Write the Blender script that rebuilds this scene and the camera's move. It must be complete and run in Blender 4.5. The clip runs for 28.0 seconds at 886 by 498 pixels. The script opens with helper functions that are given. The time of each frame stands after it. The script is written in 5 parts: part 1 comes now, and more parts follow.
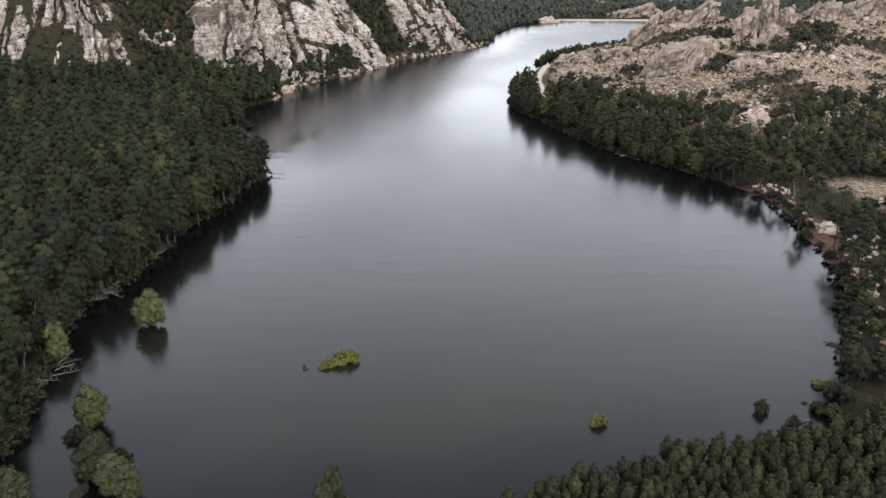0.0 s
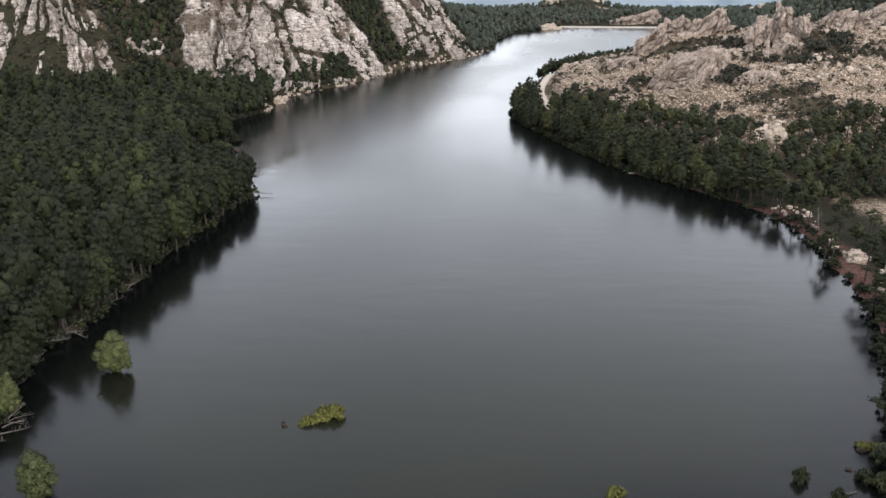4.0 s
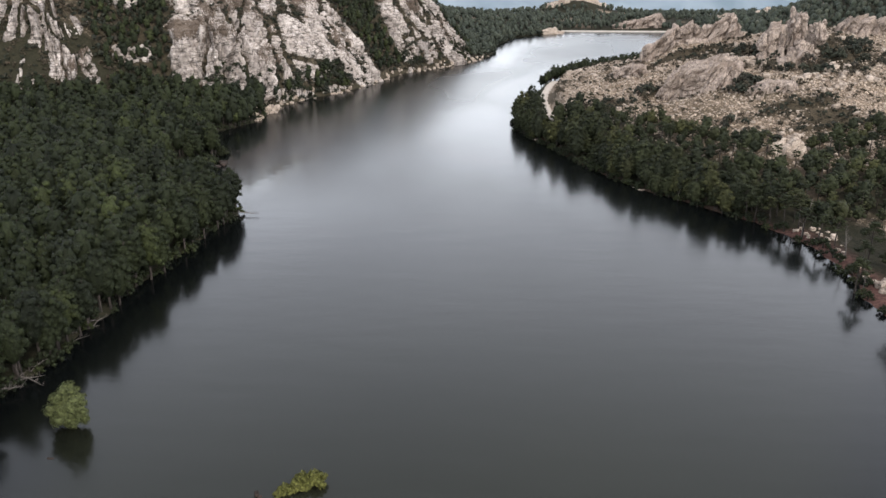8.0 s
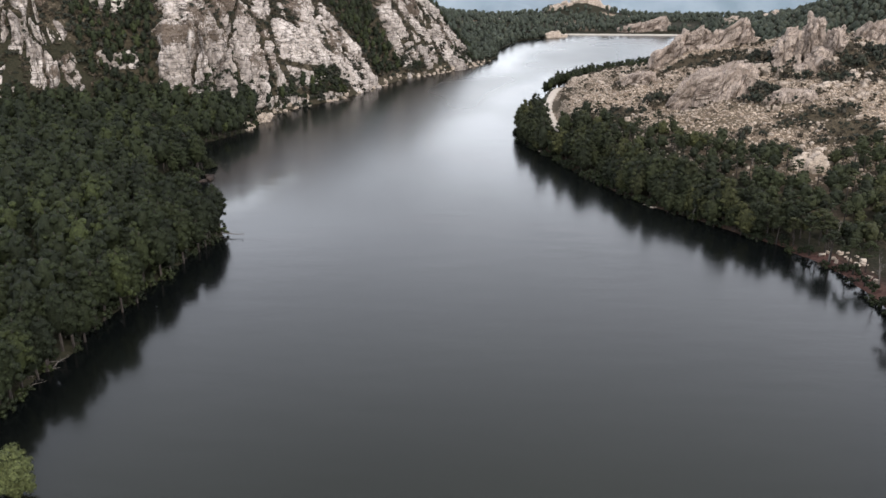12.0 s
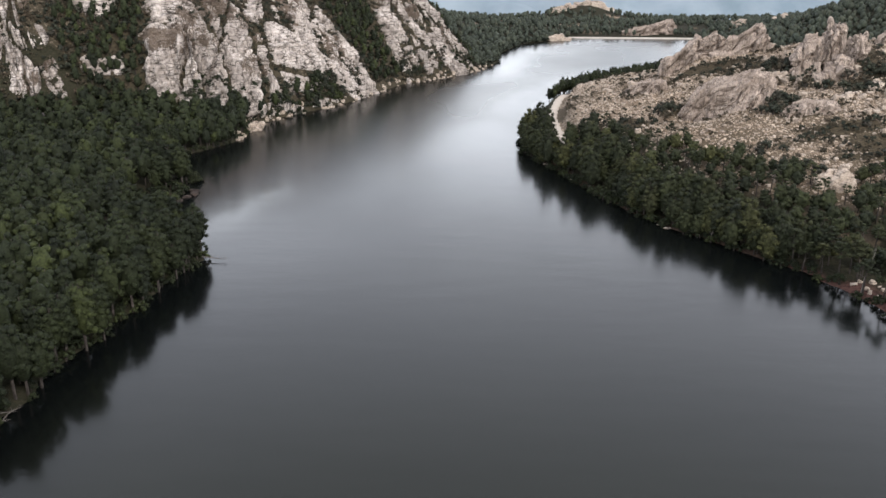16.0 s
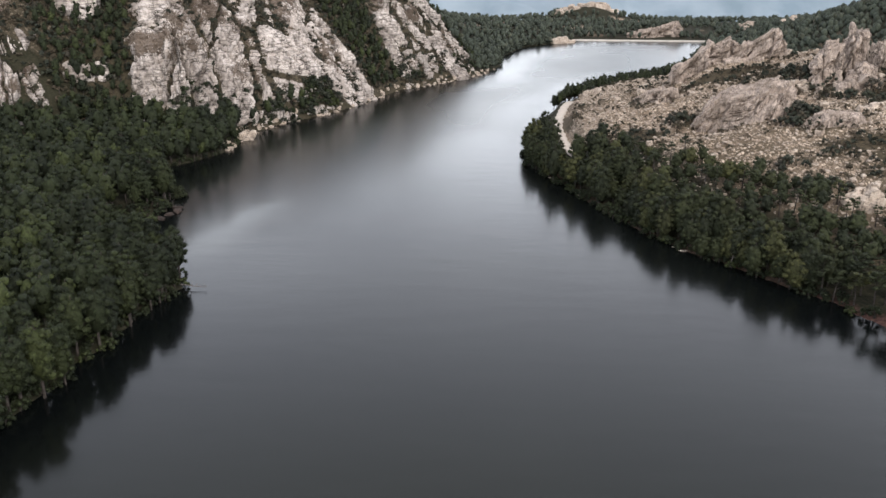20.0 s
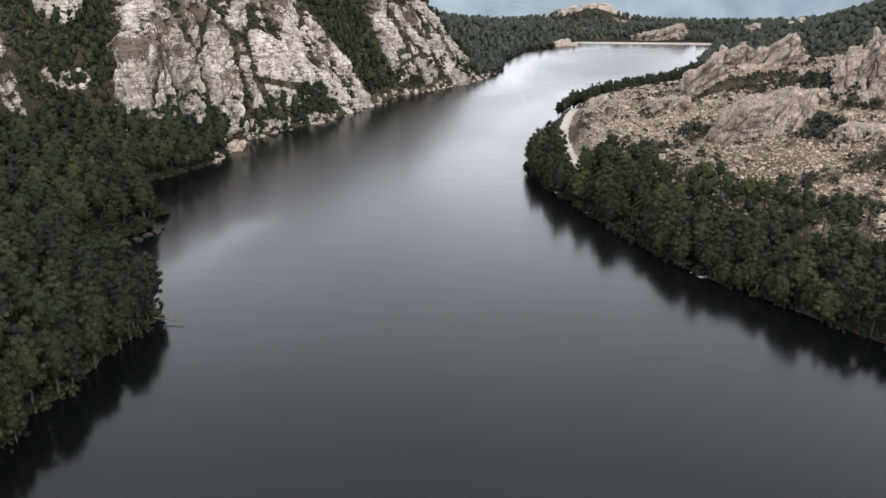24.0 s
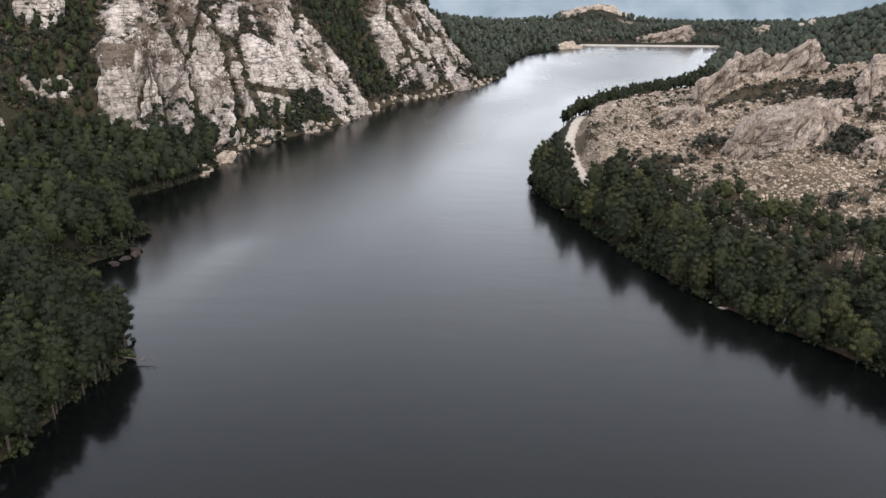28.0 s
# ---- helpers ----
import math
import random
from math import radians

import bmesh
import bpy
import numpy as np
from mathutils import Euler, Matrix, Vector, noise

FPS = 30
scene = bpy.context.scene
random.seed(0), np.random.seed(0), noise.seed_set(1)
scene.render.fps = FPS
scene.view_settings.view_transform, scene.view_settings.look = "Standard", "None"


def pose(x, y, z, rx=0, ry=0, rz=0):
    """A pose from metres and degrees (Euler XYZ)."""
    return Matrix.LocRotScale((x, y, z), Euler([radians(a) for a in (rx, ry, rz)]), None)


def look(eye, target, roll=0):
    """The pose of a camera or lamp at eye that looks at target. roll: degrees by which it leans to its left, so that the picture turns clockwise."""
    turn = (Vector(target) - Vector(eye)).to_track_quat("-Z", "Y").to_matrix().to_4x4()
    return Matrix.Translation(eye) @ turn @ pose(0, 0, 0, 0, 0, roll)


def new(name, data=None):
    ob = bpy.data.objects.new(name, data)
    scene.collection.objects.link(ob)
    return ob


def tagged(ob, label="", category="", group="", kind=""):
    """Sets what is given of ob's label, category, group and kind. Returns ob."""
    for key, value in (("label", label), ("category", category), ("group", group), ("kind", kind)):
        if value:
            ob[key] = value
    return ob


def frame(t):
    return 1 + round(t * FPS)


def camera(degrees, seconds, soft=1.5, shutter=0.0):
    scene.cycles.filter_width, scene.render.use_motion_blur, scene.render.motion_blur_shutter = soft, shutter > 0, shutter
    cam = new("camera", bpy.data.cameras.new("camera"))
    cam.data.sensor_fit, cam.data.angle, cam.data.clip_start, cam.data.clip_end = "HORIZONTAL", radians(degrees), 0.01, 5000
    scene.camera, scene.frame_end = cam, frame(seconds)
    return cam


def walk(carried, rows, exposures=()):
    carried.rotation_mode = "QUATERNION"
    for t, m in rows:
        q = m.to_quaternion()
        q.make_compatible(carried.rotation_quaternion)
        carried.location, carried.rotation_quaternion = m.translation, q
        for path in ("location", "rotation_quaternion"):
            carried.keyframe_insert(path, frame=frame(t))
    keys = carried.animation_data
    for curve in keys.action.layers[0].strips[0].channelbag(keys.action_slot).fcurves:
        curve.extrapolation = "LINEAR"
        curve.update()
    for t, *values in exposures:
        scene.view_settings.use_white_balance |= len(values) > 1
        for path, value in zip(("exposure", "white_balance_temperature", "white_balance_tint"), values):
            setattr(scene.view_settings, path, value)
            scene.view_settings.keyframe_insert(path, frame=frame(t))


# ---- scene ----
cam = camera(56.5, 28.0)
PATH = [
    (0, (-0.05, 0.688, 59.538), (-0.106, 2.559, 58.832), 0.2),
    (3, (-0.035, 11.332, 59.467), (-0.091, 13.206, 58.77), 0.3),
    (6, (0.047, 21.865, 59.536), (-0.009, 23.74, 58.844), 0.3),
    (9, (0.094, 32.608, 59.589), (0.037, 34.484, 58.9), 0.3),
    (12, (0.281, 43.167, 59.606), (0.221, 45.044, 58.919), 0.3),
    (15, (0.215, 53.994, 59.737), (0.154, 55.871, 59.051), 0.4),
    (18, (0.231, 64.706, 60.009), (0.167, 66.584, 59.323), 0.5),
    (21, (0.04, 75.29, 60.237), (-0.025, 77.167, 59.55), 0.5),
    (24, (-0.311, 86.197, 60.267), (-0.375, 88.074, 59.581), 0.5),
    (28, (-0.189, 99.878, 60.873), (-0.258, 101.755, 60.185), 0.5),
]
walk(cam, [(t, look(eye, target, roll)) for t, eye, target, roll in PATH])

# ---- world, sun ----
SUN_ELEVATION, SUN_TURN = 42.0, 150.0
world = bpy.data.worlds.new("overcast_sky")
scene.world = world
world.use_nodes = True
wn = world.node_tree.nodes
wl = world.node_tree.links
wn.clear()
sky = wn.new("ShaderNodeTexSky")
sky.sky_type, sky.sun_disc = "NISHITA", False
sky.sun_elevation, sky.sun_rotation = radians(SUN_ELEVATION), radians(SUN_TURN)
sky.air_density, sky.dust_density, sky.ozone_density = 1.0, 2.0, 1.5
back = wn.new("ShaderNodeBackground")
back.inputs["Strength"].default_value = 0.12
cloud = wn.new("ShaderNodeBackground")
cloud.inputs["Color"].default_value = (0.965, 0.962, 0.99, 1)
# thin cloud: brighter low in the sky than overhead
way = wn.new("ShaderNodeTexCoord")
part_z = wn.new("ShaderNodeSeparateXYZ")
thin = wn.new("ShaderNodeMapRange")
thin.interpolation_type = "SMOOTHSTEP"
for key, val in (("From Min", 0.0), ("From Max", 0.68), ("To Min", 3.05), ("To Max", 0.76)):
    thin.inputs[key].default_value = val
wl.new(way.outputs["Generated"], part_z.inputs[0])
wl.new(part_z.outputs["Z"], thin.inputs["Value"])
wl.new(thin.outputs["Result"], cloud.inputs["Strength"])
both = wn.new("ShaderNodeAddShader")
wout = wn.new("ShaderNodeOutputWorld")
wl.new(sky.outputs[0], back.inputs["Color"])
wl.new(back.outputs[0], both.inputs[0])
wl.new(cloud.outputs[0], both.inputs[1])
wl.new(both.outputs[0], wout.inputs["Surface"])
sun = new("sun", bpy.data.lights.new("sun", "SUN"))
sun.data.energy, sun.data.angle, sun.data.color = 1.9, radians(10), (1.0, 0.945, 0.88)
sun_dir = Vector((math.sin(radians(SUN_TURN)) * math.cos(radians(SUN_ELEVATION)),
                  math.cos(radians(SUN_TURN)) * math.cos(radians(SUN_ELEVATION)), math.sin(radians(SUN_ELEVATION))))
sun.matrix_world = look(sun_dir * 200, (0, 0, 0))

# ---- noise and mesh helpers ----
RNG = np.random.default_rng(7)


def hash01(ix, iy, iz, seed):
    h = (ix.astype(np.int64) * 374761393 + iy.astype(np.int64) * 668265263 + iz.astype(np.int64) * 2147483647 + seed * 974711) & 0xFFFFFFFF
    h = ((h ^ (h >> 13)) * 1274126177) & 0xFFFFFFFF
    h = ((h ^ (h >> 16)) * 2246822519) & 0xFFFFFFFF
    return ((h ^ (h >> 15)) & 0xFFFFFF) / float(0x1000000)


def vnoise(p, seed=0):
    """Smooth value noise, -1 to 1, for rows of x, y, z."""
    i = np.floor(p)
    f = p - i
    f = f * f * (3 - 2 * f)
    out = np.zeros(len(p))
    for a in (0, 1):
        for b in (0, 1):
            for c in (0, 1):
                w = (f[:, 0] if a else 1 - f[:, 0]) * (f[:, 1] if b else 1 - f[:, 1]) * (f[:, 2] if c else 1 - f[:, 2])
                out += w * hash01(i[:, 0] + a, i[:, 1] + b, i[:, 2] + c, seed)
    return out * 2 - 1


def fbm(p, octaves=4, seed=0):
    out, amp = np.zeros(len(p)), 1.0
    for k in range(octaves):
        out += amp * vnoise(p * 2.03 ** k + 17.3 * k, seed + k)
        amp *= 0.5
    return out


def cells(p, seed=0):
    """Cellular noise: nearest and second nearest distance, a random number of the nearest cell and the way from its middle."""
    i = np.floor(p)
    f1, f2, rnd, off = np.full(len(p), 9.0), np.full(len(p), 9.0), np.zeros(len(p)), np.zeros((len(p), 3))
    for a in (-1, 0, 1):
        for b in (-1, 0, 1):
            for c in (-1, 0, 1):
                q = i + (a, b, c)
                o = np.stack([hash01(q[:, 0], q[:, 1], q[:, 2], seed + k) for k in (11, 23, 37)], 1)
                w = p - q - 0.15 - 0.7 * o
                d = np.linalg.norm(w, axis=1)
                near = d < f1
                f2 = np.where(near, f1, np.minimum(f2, d))
                rnd = np.where(near, hash01(q[:, 0], q[:, 1], q[:, 2], seed + 51), rnd)
                off = np.where(near[:, None], w, off)
                f1 = np.where(near, d, f1)
    return f1, f2, rnd, off


def xyz(x, y, z=0.0):
    return np.stack(np.broadcast_arrays(np.asarray(x, float), y, z), -1).reshape(-1, 3)


def step(a, b, v):
    t = np.clip((np.asarray(v, float) - a) / (b - a), 0, 1)
    return t * t * (3 - 2 * t)


def mesh_of(name, verts, faces, mats, which=None, smooth=False, floats=None):
    """A mesh from arrays: faces are all triangles or all quads."""
    me = bpy.data.meshes.new(name)
    verts, faces = np.asarray(verts, np.float32), np.asarray(faces, np.int32)
    n = faces.shape[1]
    me.vertices.add(len(verts))
    me.vertices.foreach_set("co", verts.ravel())
    me.loops.add(faces.size)
    me.loops.foreach_set("vertex_index", faces.ravel())
    me.polygons.add(len(faces))
    me.polygons.foreach_set("loop_start", np.arange(0, faces.size, n, dtype=np.int32))
    me.polygons.foreach_set("loop_total", np.full(len(faces), n, np.int32))
    if which is not None:
        me.polygons.foreach_set("material_index", np.asarray(which, np.int32))
    me.polygons.foreach_set("use_smooth", np.full(len(faces), smooth, bool))
    for m in mats:
        me.materials.append(m)
    for key, vals in (floats or {}).items():
        me.attributes.new(key, "FLOAT", "POINT").data.foreach_set("value", np.asarray(vals, np.float32))
    me.update(calc_edges=True)
    me.validate()
    return me


def part(name, me, parent=None, label=""):
    ob = new(name, me)
    if parent is not None:
        ob.parent = parent
    return tagged(ob, label)


def grid_faces(nu, nv):
    a = (np.arange(nu - 1)[:, None] * nv + np.arange(nv - 1)[None, :]).ravel()
    return np.stack([a, a + nv, a + nv + 1, a + 1], 1)


_ico = {}


def ico(level):
    """Unit icosphere as arrays."""
    if level not in _ico:
        bm = bmesh.new()
        bmesh.ops.create_icosphere(bm, subdivisions=level, radius=1)
        bm.verts.ensure_lookup_table()
        _ico[level] = (np.array([v.co[:] for v in bm.verts]), np.array([[v.index for v in f.verts] for f in bm.faces]))
        bm.free()
    v, f = _ico[level]
    return v.copy(), f.copy()


def tube(points, radii, sides=6):
    """A tapered tube along points, as triangles, closed at its end."""
    pts = np.asarray(points, float)
    vs, fs = [], []
    for k, p in enumerate(pts):
        d = pts[min(k + 1, len(pts) - 1)] - pts[max(k - 1, 0)]
        d = d / (np.linalg.norm(d) + 1e-9)
        a = np.cross(d, (0.31, 0.9, 0.2))
        a /= np.linalg.norm(a)
        b = np.cross(d, a)
        th = np.arange(sides) * 2 * math.pi / sides
        vs.append(p + radii[k] * (np.cos(th)[:, None] * a + np.sin(th)[:, None] * b))
    for k in range(len(pts) - 1):
        for j in range(sides):
            a, b = k * sides + j, k * sides + (j + 1) % sides
            fs += [(a, b, b + sides), (a, b + sides, a + sides)]
    top = (len(pts) - 1) * sides
    fs += [(top, top + j, top + j + 1) for j in range(1, sides - 1)]
    return np.concatenate(vs), np.array(fs)


def joined(pieces):
    """Several (verts, faces) as one."""
    n, vs, fs = 0, [], []
    for v, f in pieces:
        vs.append(v)
        fs.append(f + n)
        n += len(v)
    return np.concatenate(vs), np.concatenate(fs)


# ---- materials ----
def nodes_of(name, rough=0.8, spec=0.3):
    m = bpy.data.materials.new(name)
    m.use_nodes = True
    nt = m.node_tree
    b = nt.nodes["Principled BSDF"]
    b.inputs["Roughness"].default_value = rough
    b.inputs["Specular IOR Level"].default_value = spec
    return m, nt, b


def node(nt, kind, **sets):
    n = nt.nodes.new(kind)
    for k, v in sets.items():
        n.inputs[k].default_value = v
    return n


def texture(nt, kind, scale, detail=4.0, stretch=(1, 1, 1), turn=(0, 0, 0)):
    geo = nt.nodes.new("ShaderNodeNewGeometry")
    mp = nt.nodes.new("ShaderNodeMapping")
    mp.inputs["Scale"].default_value = stretch
    mp.inputs["Rotation"].default_value = turn
    nt.links.new(geo.outputs["Position"], mp.inputs["Vector"])
    t = nt.nodes.new(kind)
    t.inputs["Scale"].default_value = scale
    if "Detail" in t.inputs:
        t.inputs["Detail"].default_value = detail
    nt.links.new(mp.outputs[0], t.inputs["Vector"])
    return t


def ramp(nt, source, stops):
    r = nt.nodes.new("ShaderNodeValToRGB")
    el = r.color_ramp.elements
    while len(el) < len(stops):
        el.new(0.5)
    for e, (at, col) in zip(el, stops):
        e.position = at
        e.color = (*col, 1) if len(col) == 3 else col
    nt.links.new(source, r.inputs[0])
    return r.outputs[0]


def mix(nt, fac, a, b, how="MIX"):
    m = nt.nodes.new("ShaderNodeMix")
    m.data_type, m.blend_type = "RGBA", how
    for sock, val in ((m.inputs[0], fac), (m.inputs[6], a), (m.inputs[7], b)):
        if isinstance(val, bpy.types.NodeSocket):
            nt.links.new(val, sock)
        else:
            sock.default_value = (*val, 1) if isinstance(val, tuple) else val
    return m.outputs[2]


def math_node(nt, op, a, b=0.0, clamp=False):
    m = nt.nodes.new("ShaderNodeMath")
    m.operation, m.use_clamp = op, clamp
    for sock, val in ((m.inputs[0], a), (m.inputs[1], b)):
        if isinstance(val, bpy.types.NodeSocket):
            nt.links.new(val, sock)
        else:
            sock.default_value = val
    return m.outputs[0]


def bump(nt, height, b, strength=0.5, distance=0.3):
    n = nt.nodes.new("ShaderNodeBump")
    n.inputs["Strength"].default_value = strength
    n.inputs["Distance"].default_value = distance
    nt.links.new(height, n.inputs["Height"])
    nt.links.new(n.outputs[0], b.inputs["Normal"])


def granite(name, light, mid, dark, turn=(0.0, 0.5, 0.3), size=1.0, seams=0.012, growth=None, beds=((1, 1, 0.35), (0.22, 0.22, 1.4))):
    """Weathered granite: pale faces, grey and ochre stains, dark slanting seams and streaks; growth: lichen and dry turf."""
    m, nt, b = nodes_of(name, 0.9, 0.2)
    big = texture(nt, "ShaderNodeTexNoise", 0.09 / size, 6)
    fine = texture(nt, "ShaderNodeTexNoise", 1.9 / size, 8)
    fine.inputs["Roughness"].default_value = 0.65
    streak = texture(nt, "ShaderNodeTexNoise", 0.5 / size, 6, (1, 1, 0.12), turn)
    seam = texture(nt, "ShaderNodeTexNoise", 0.24 / size, 5, (1, 1, 0.22), turn)
    col = ramp(nt, big.outputs["Fac"], [(0.36, mid), (0.56, light)])
    col = mix(nt, ramp(nt, streak.outputs["Fac"], [(0.55, (0, 0, 0)), (0.72, (0.7, 0.7, 0.7))]), col, dark)
    col = mix(nt, ramp(nt, fine.outputs["Fac"], [(0.4, (0.9, 0.9, 0.9)), (0.48, (0, 0, 0))]), col, mid)
    warp = texture(nt, "ShaderNodeTexNoise", 0.5 / size, 3)
    some = texture(nt, "ShaderNodeTexNoise", 0.3 / size, 2)

    def joints(scale, stretch, wide, deep):
        """Straight cracks between blocks, interrupted here and there."""
        v = texture(nt, "ShaderNodeTexVoronoi", scale / size, 0, stretch, turn)
        v.feature = "DISTANCE_TO_EDGE"
        push = nt.nodes.new("ShaderNodeVectorMath")
        push.operation = "MULTIPLY_ADD"
        push.inputs[1].default_value = (0.3 * size, 0.3 * size, 0.3 * size)
        nt.links.new(warp.outputs["Color"], push.inputs[0])
        nt.links.new(v.inputs["Vector"].links[0].from_socket, push.inputs[2])
        nt.links.new(push.outputs[0], v.inputs["Vector"])
        edge = ramp(nt, v.outputs["Distance"], [(0.0, (deep, deep, deep)), (wide, (0, 0, 0))])
        return math_node(nt, "MULTIPLY", edge, ramp(nt, some.outputs["Fac"], [(0.4, (0.15, 0.15, 0.15)), (0.55, (1, 1, 1))]))
    line = joints(0.22, beds[0], 0.035, 0.9)
    line2 = joints(0.55, beds[1], 0.09, 0.95)
    line3 = ramp(nt, seam.outputs["Fac"], [(0.495 - seams, (0, 0, 0)), (0.495, (0.5, 0.5, 0.5)), (0.495 + seams, (0, 0, 0))])
    for k in (line, line2, line3):
        col = mix(nt, k, col, dark)
    if growth:
        at = nt.nodes.new("ShaderNodeAttribute")
        at.attribute_name = "growth"
        spot = texture(nt, "ShaderNodeTexNoise", 1.3, 8, (1, 1, 0.5), turn)
        spot.inputs["Roughness"].default_value = 0.7
        k = math_node(nt, "ADD", math_node(nt, "MULTIPLY", at.outputs["Fac"], 0.42), spot.outputs["Fac"])
        turf = ramp(nt, fine.outputs["Fac"], [(0.3, growth[0]), (0.7, growth[1])])
        col = mix(nt, ramp(nt, k, [(0.66, (0, 0, 0)), (0.72, (0.9, 0.9, 0.9))]), col, turf)
    nt.links.new(col, b.inputs["Base Color"])
    h = math_node(nt, "SUBTRACT", math_node(nt, "ADD", fine.outputs["Fac"], math_node(nt, "MULTIPLY", streak.outputs["Fac"], 0.8)),
                  math_node(nt, "ADD", line, math_node(nt, "ADD", line2, line3)))
    bump(nt, h, b, 0.8, 0.3 * size)
    return m


CLIFF = granite("pale_granite", (0.51, 0.455, 0.412), (0.29, 0.25, 0.22), (0.05, 0.04, 0.033), (0.0, 0.5, 0.3), 1.0, 0.028, ((0.04, 0.03, 0.022), (0.15, 0.11, 0.08)))
CRAG = granite("pink_grey_granite", (0.42, 0.345, 0.29), (0.26, 0.206, 0.166), (0.075, 0.058, 0.047), (0.25, 0.5, 0.3), 0.5, 0.032, None, ((1.2, 1.2, 0.3), (1.6, 1.6, 0.35)))
BOULDER = granite("boulder_granite", (0.5, 0.42, 0.345), (0.35, 0.283, 0.224), (0.12, 0.095, 0.075), (0.3, 0.5, 0.4), 0.3)


def foliage(name, dark, light, warm):
    m, nt, b = nodes_of(name, 0.75, 0.2)
    at = nt.nodes.new("ShaderNodeAttribute")
    at.attribute_name = "tint"
    info = nt.nodes.new("ShaderNodeObjectInfo")
    geo = nt.nodes.new("ShaderNodeNewGeometry")
    pick = math_node(nt, "FRACT", math_node(nt, "ADD", at.outputs["Fac"], info.outputs["Random"]))
    col = ramp(nt, pick, [(0.0, dark), (0.35, light), (0.6, light), (0.75, dark), (0.9, warm), (1.0, light)])
    leaf = ramp(nt, geo.outputs["Random Per Island"], [(0.0, (0.75, 0.75, 0.75)), (1.0, (1.2, 1.2, 1.2))])
    col = mix(nt, 1.0, col, leaf, "MULTIPLY")
    spray = texture(nt, "ShaderNodeTexNoise", 2.6, 3)
    col = mix(nt, 1.0, col, ramp(nt, spray.outputs["Fac"], [(0.32, (0.5, 0.5, 0.5)), (0.68, (1.4, 1.4, 1.4))]), "MULTIPLY")
    nt.links.new(col, b.inputs["Base Color"])
    bump(nt, spray.outputs["Fac"], b, 0.7, 0.3)
    return m


PINE = foliage("pine_needles", (0.0082, 0.0114, 0.0049), (0.0162, 0.0214, 0.0078), (0.0295, 0.0365, 0.0112))
PINE_B = foliage("blue_green_pine_needles", (0.0125, 0.016, 0.0078), (0.024, 0.0288, 0.0112), (0.046, 0.0475, 0.0165))
# paler, greyer needles: the haze of distance is mixed into the colour
FAR_PINE = foliage("hazed_distant_woods", (0.034, 0.042, 0.031), (0.043, 0.051, 0.036), (0.058, 0.062, 0.042))
SAPLING = foliage("young_pine_needles", (0.014, 0.0168, 0.0072), (0.024, 0.0268, 0.0105), (0.043, 0.042, 0.016))
WILLOW = foliage("willow_leaves", (0.05, 0.06, 0.024), (0.075, 0.086, 0.032), (0.11, 0.11, 0.043))
REED = foliage("yellow_green_leaves", (0.07, 0.074, 0.02), (0.1, 0.102, 0.027), (0.14, 0.13, 0.036))
ALDER = foliage("alder_leaves", (0.022, 0.027, 0.013), (0.034, 0.04, 0.018), (0.052, 0.056, 0.024))
MAQUIS = foliage("maquis_leaves", (0.02, 0.024, 0.017), (0.03, 0.033, 0.022), (0.048, 0.042, 0.032))
HEATH = foliage("brown_heath", (0.042, 0.036, 0.024), (0.062, 0.051, 0.034), (0.09, 0.068, 0.048))


def bark_of(name, a, c):
    m, nt, b = nodes_of(name, 0.9, 0.15)
    t = texture(nt, "ShaderNodeTexNoise", 5, 4, (1, 1, 0.25))
    nt.links.new(ramp(nt, t.outputs["Fac"], [(0.35, a), (0.65, c)]), b.inputs["Base Color"])
    bump(nt, t.outputs["Fac"], b, 0.6, 0.05)
    return m


BARK = bark_of("pine_bark", (0.02, 0.017, 0.015), (0.06, 0.05, 0.044))
DEAD = bark_of("bleached_dead_wood", (0.06, 0.052, 0.047), (0.17, 0.15, 0.135))


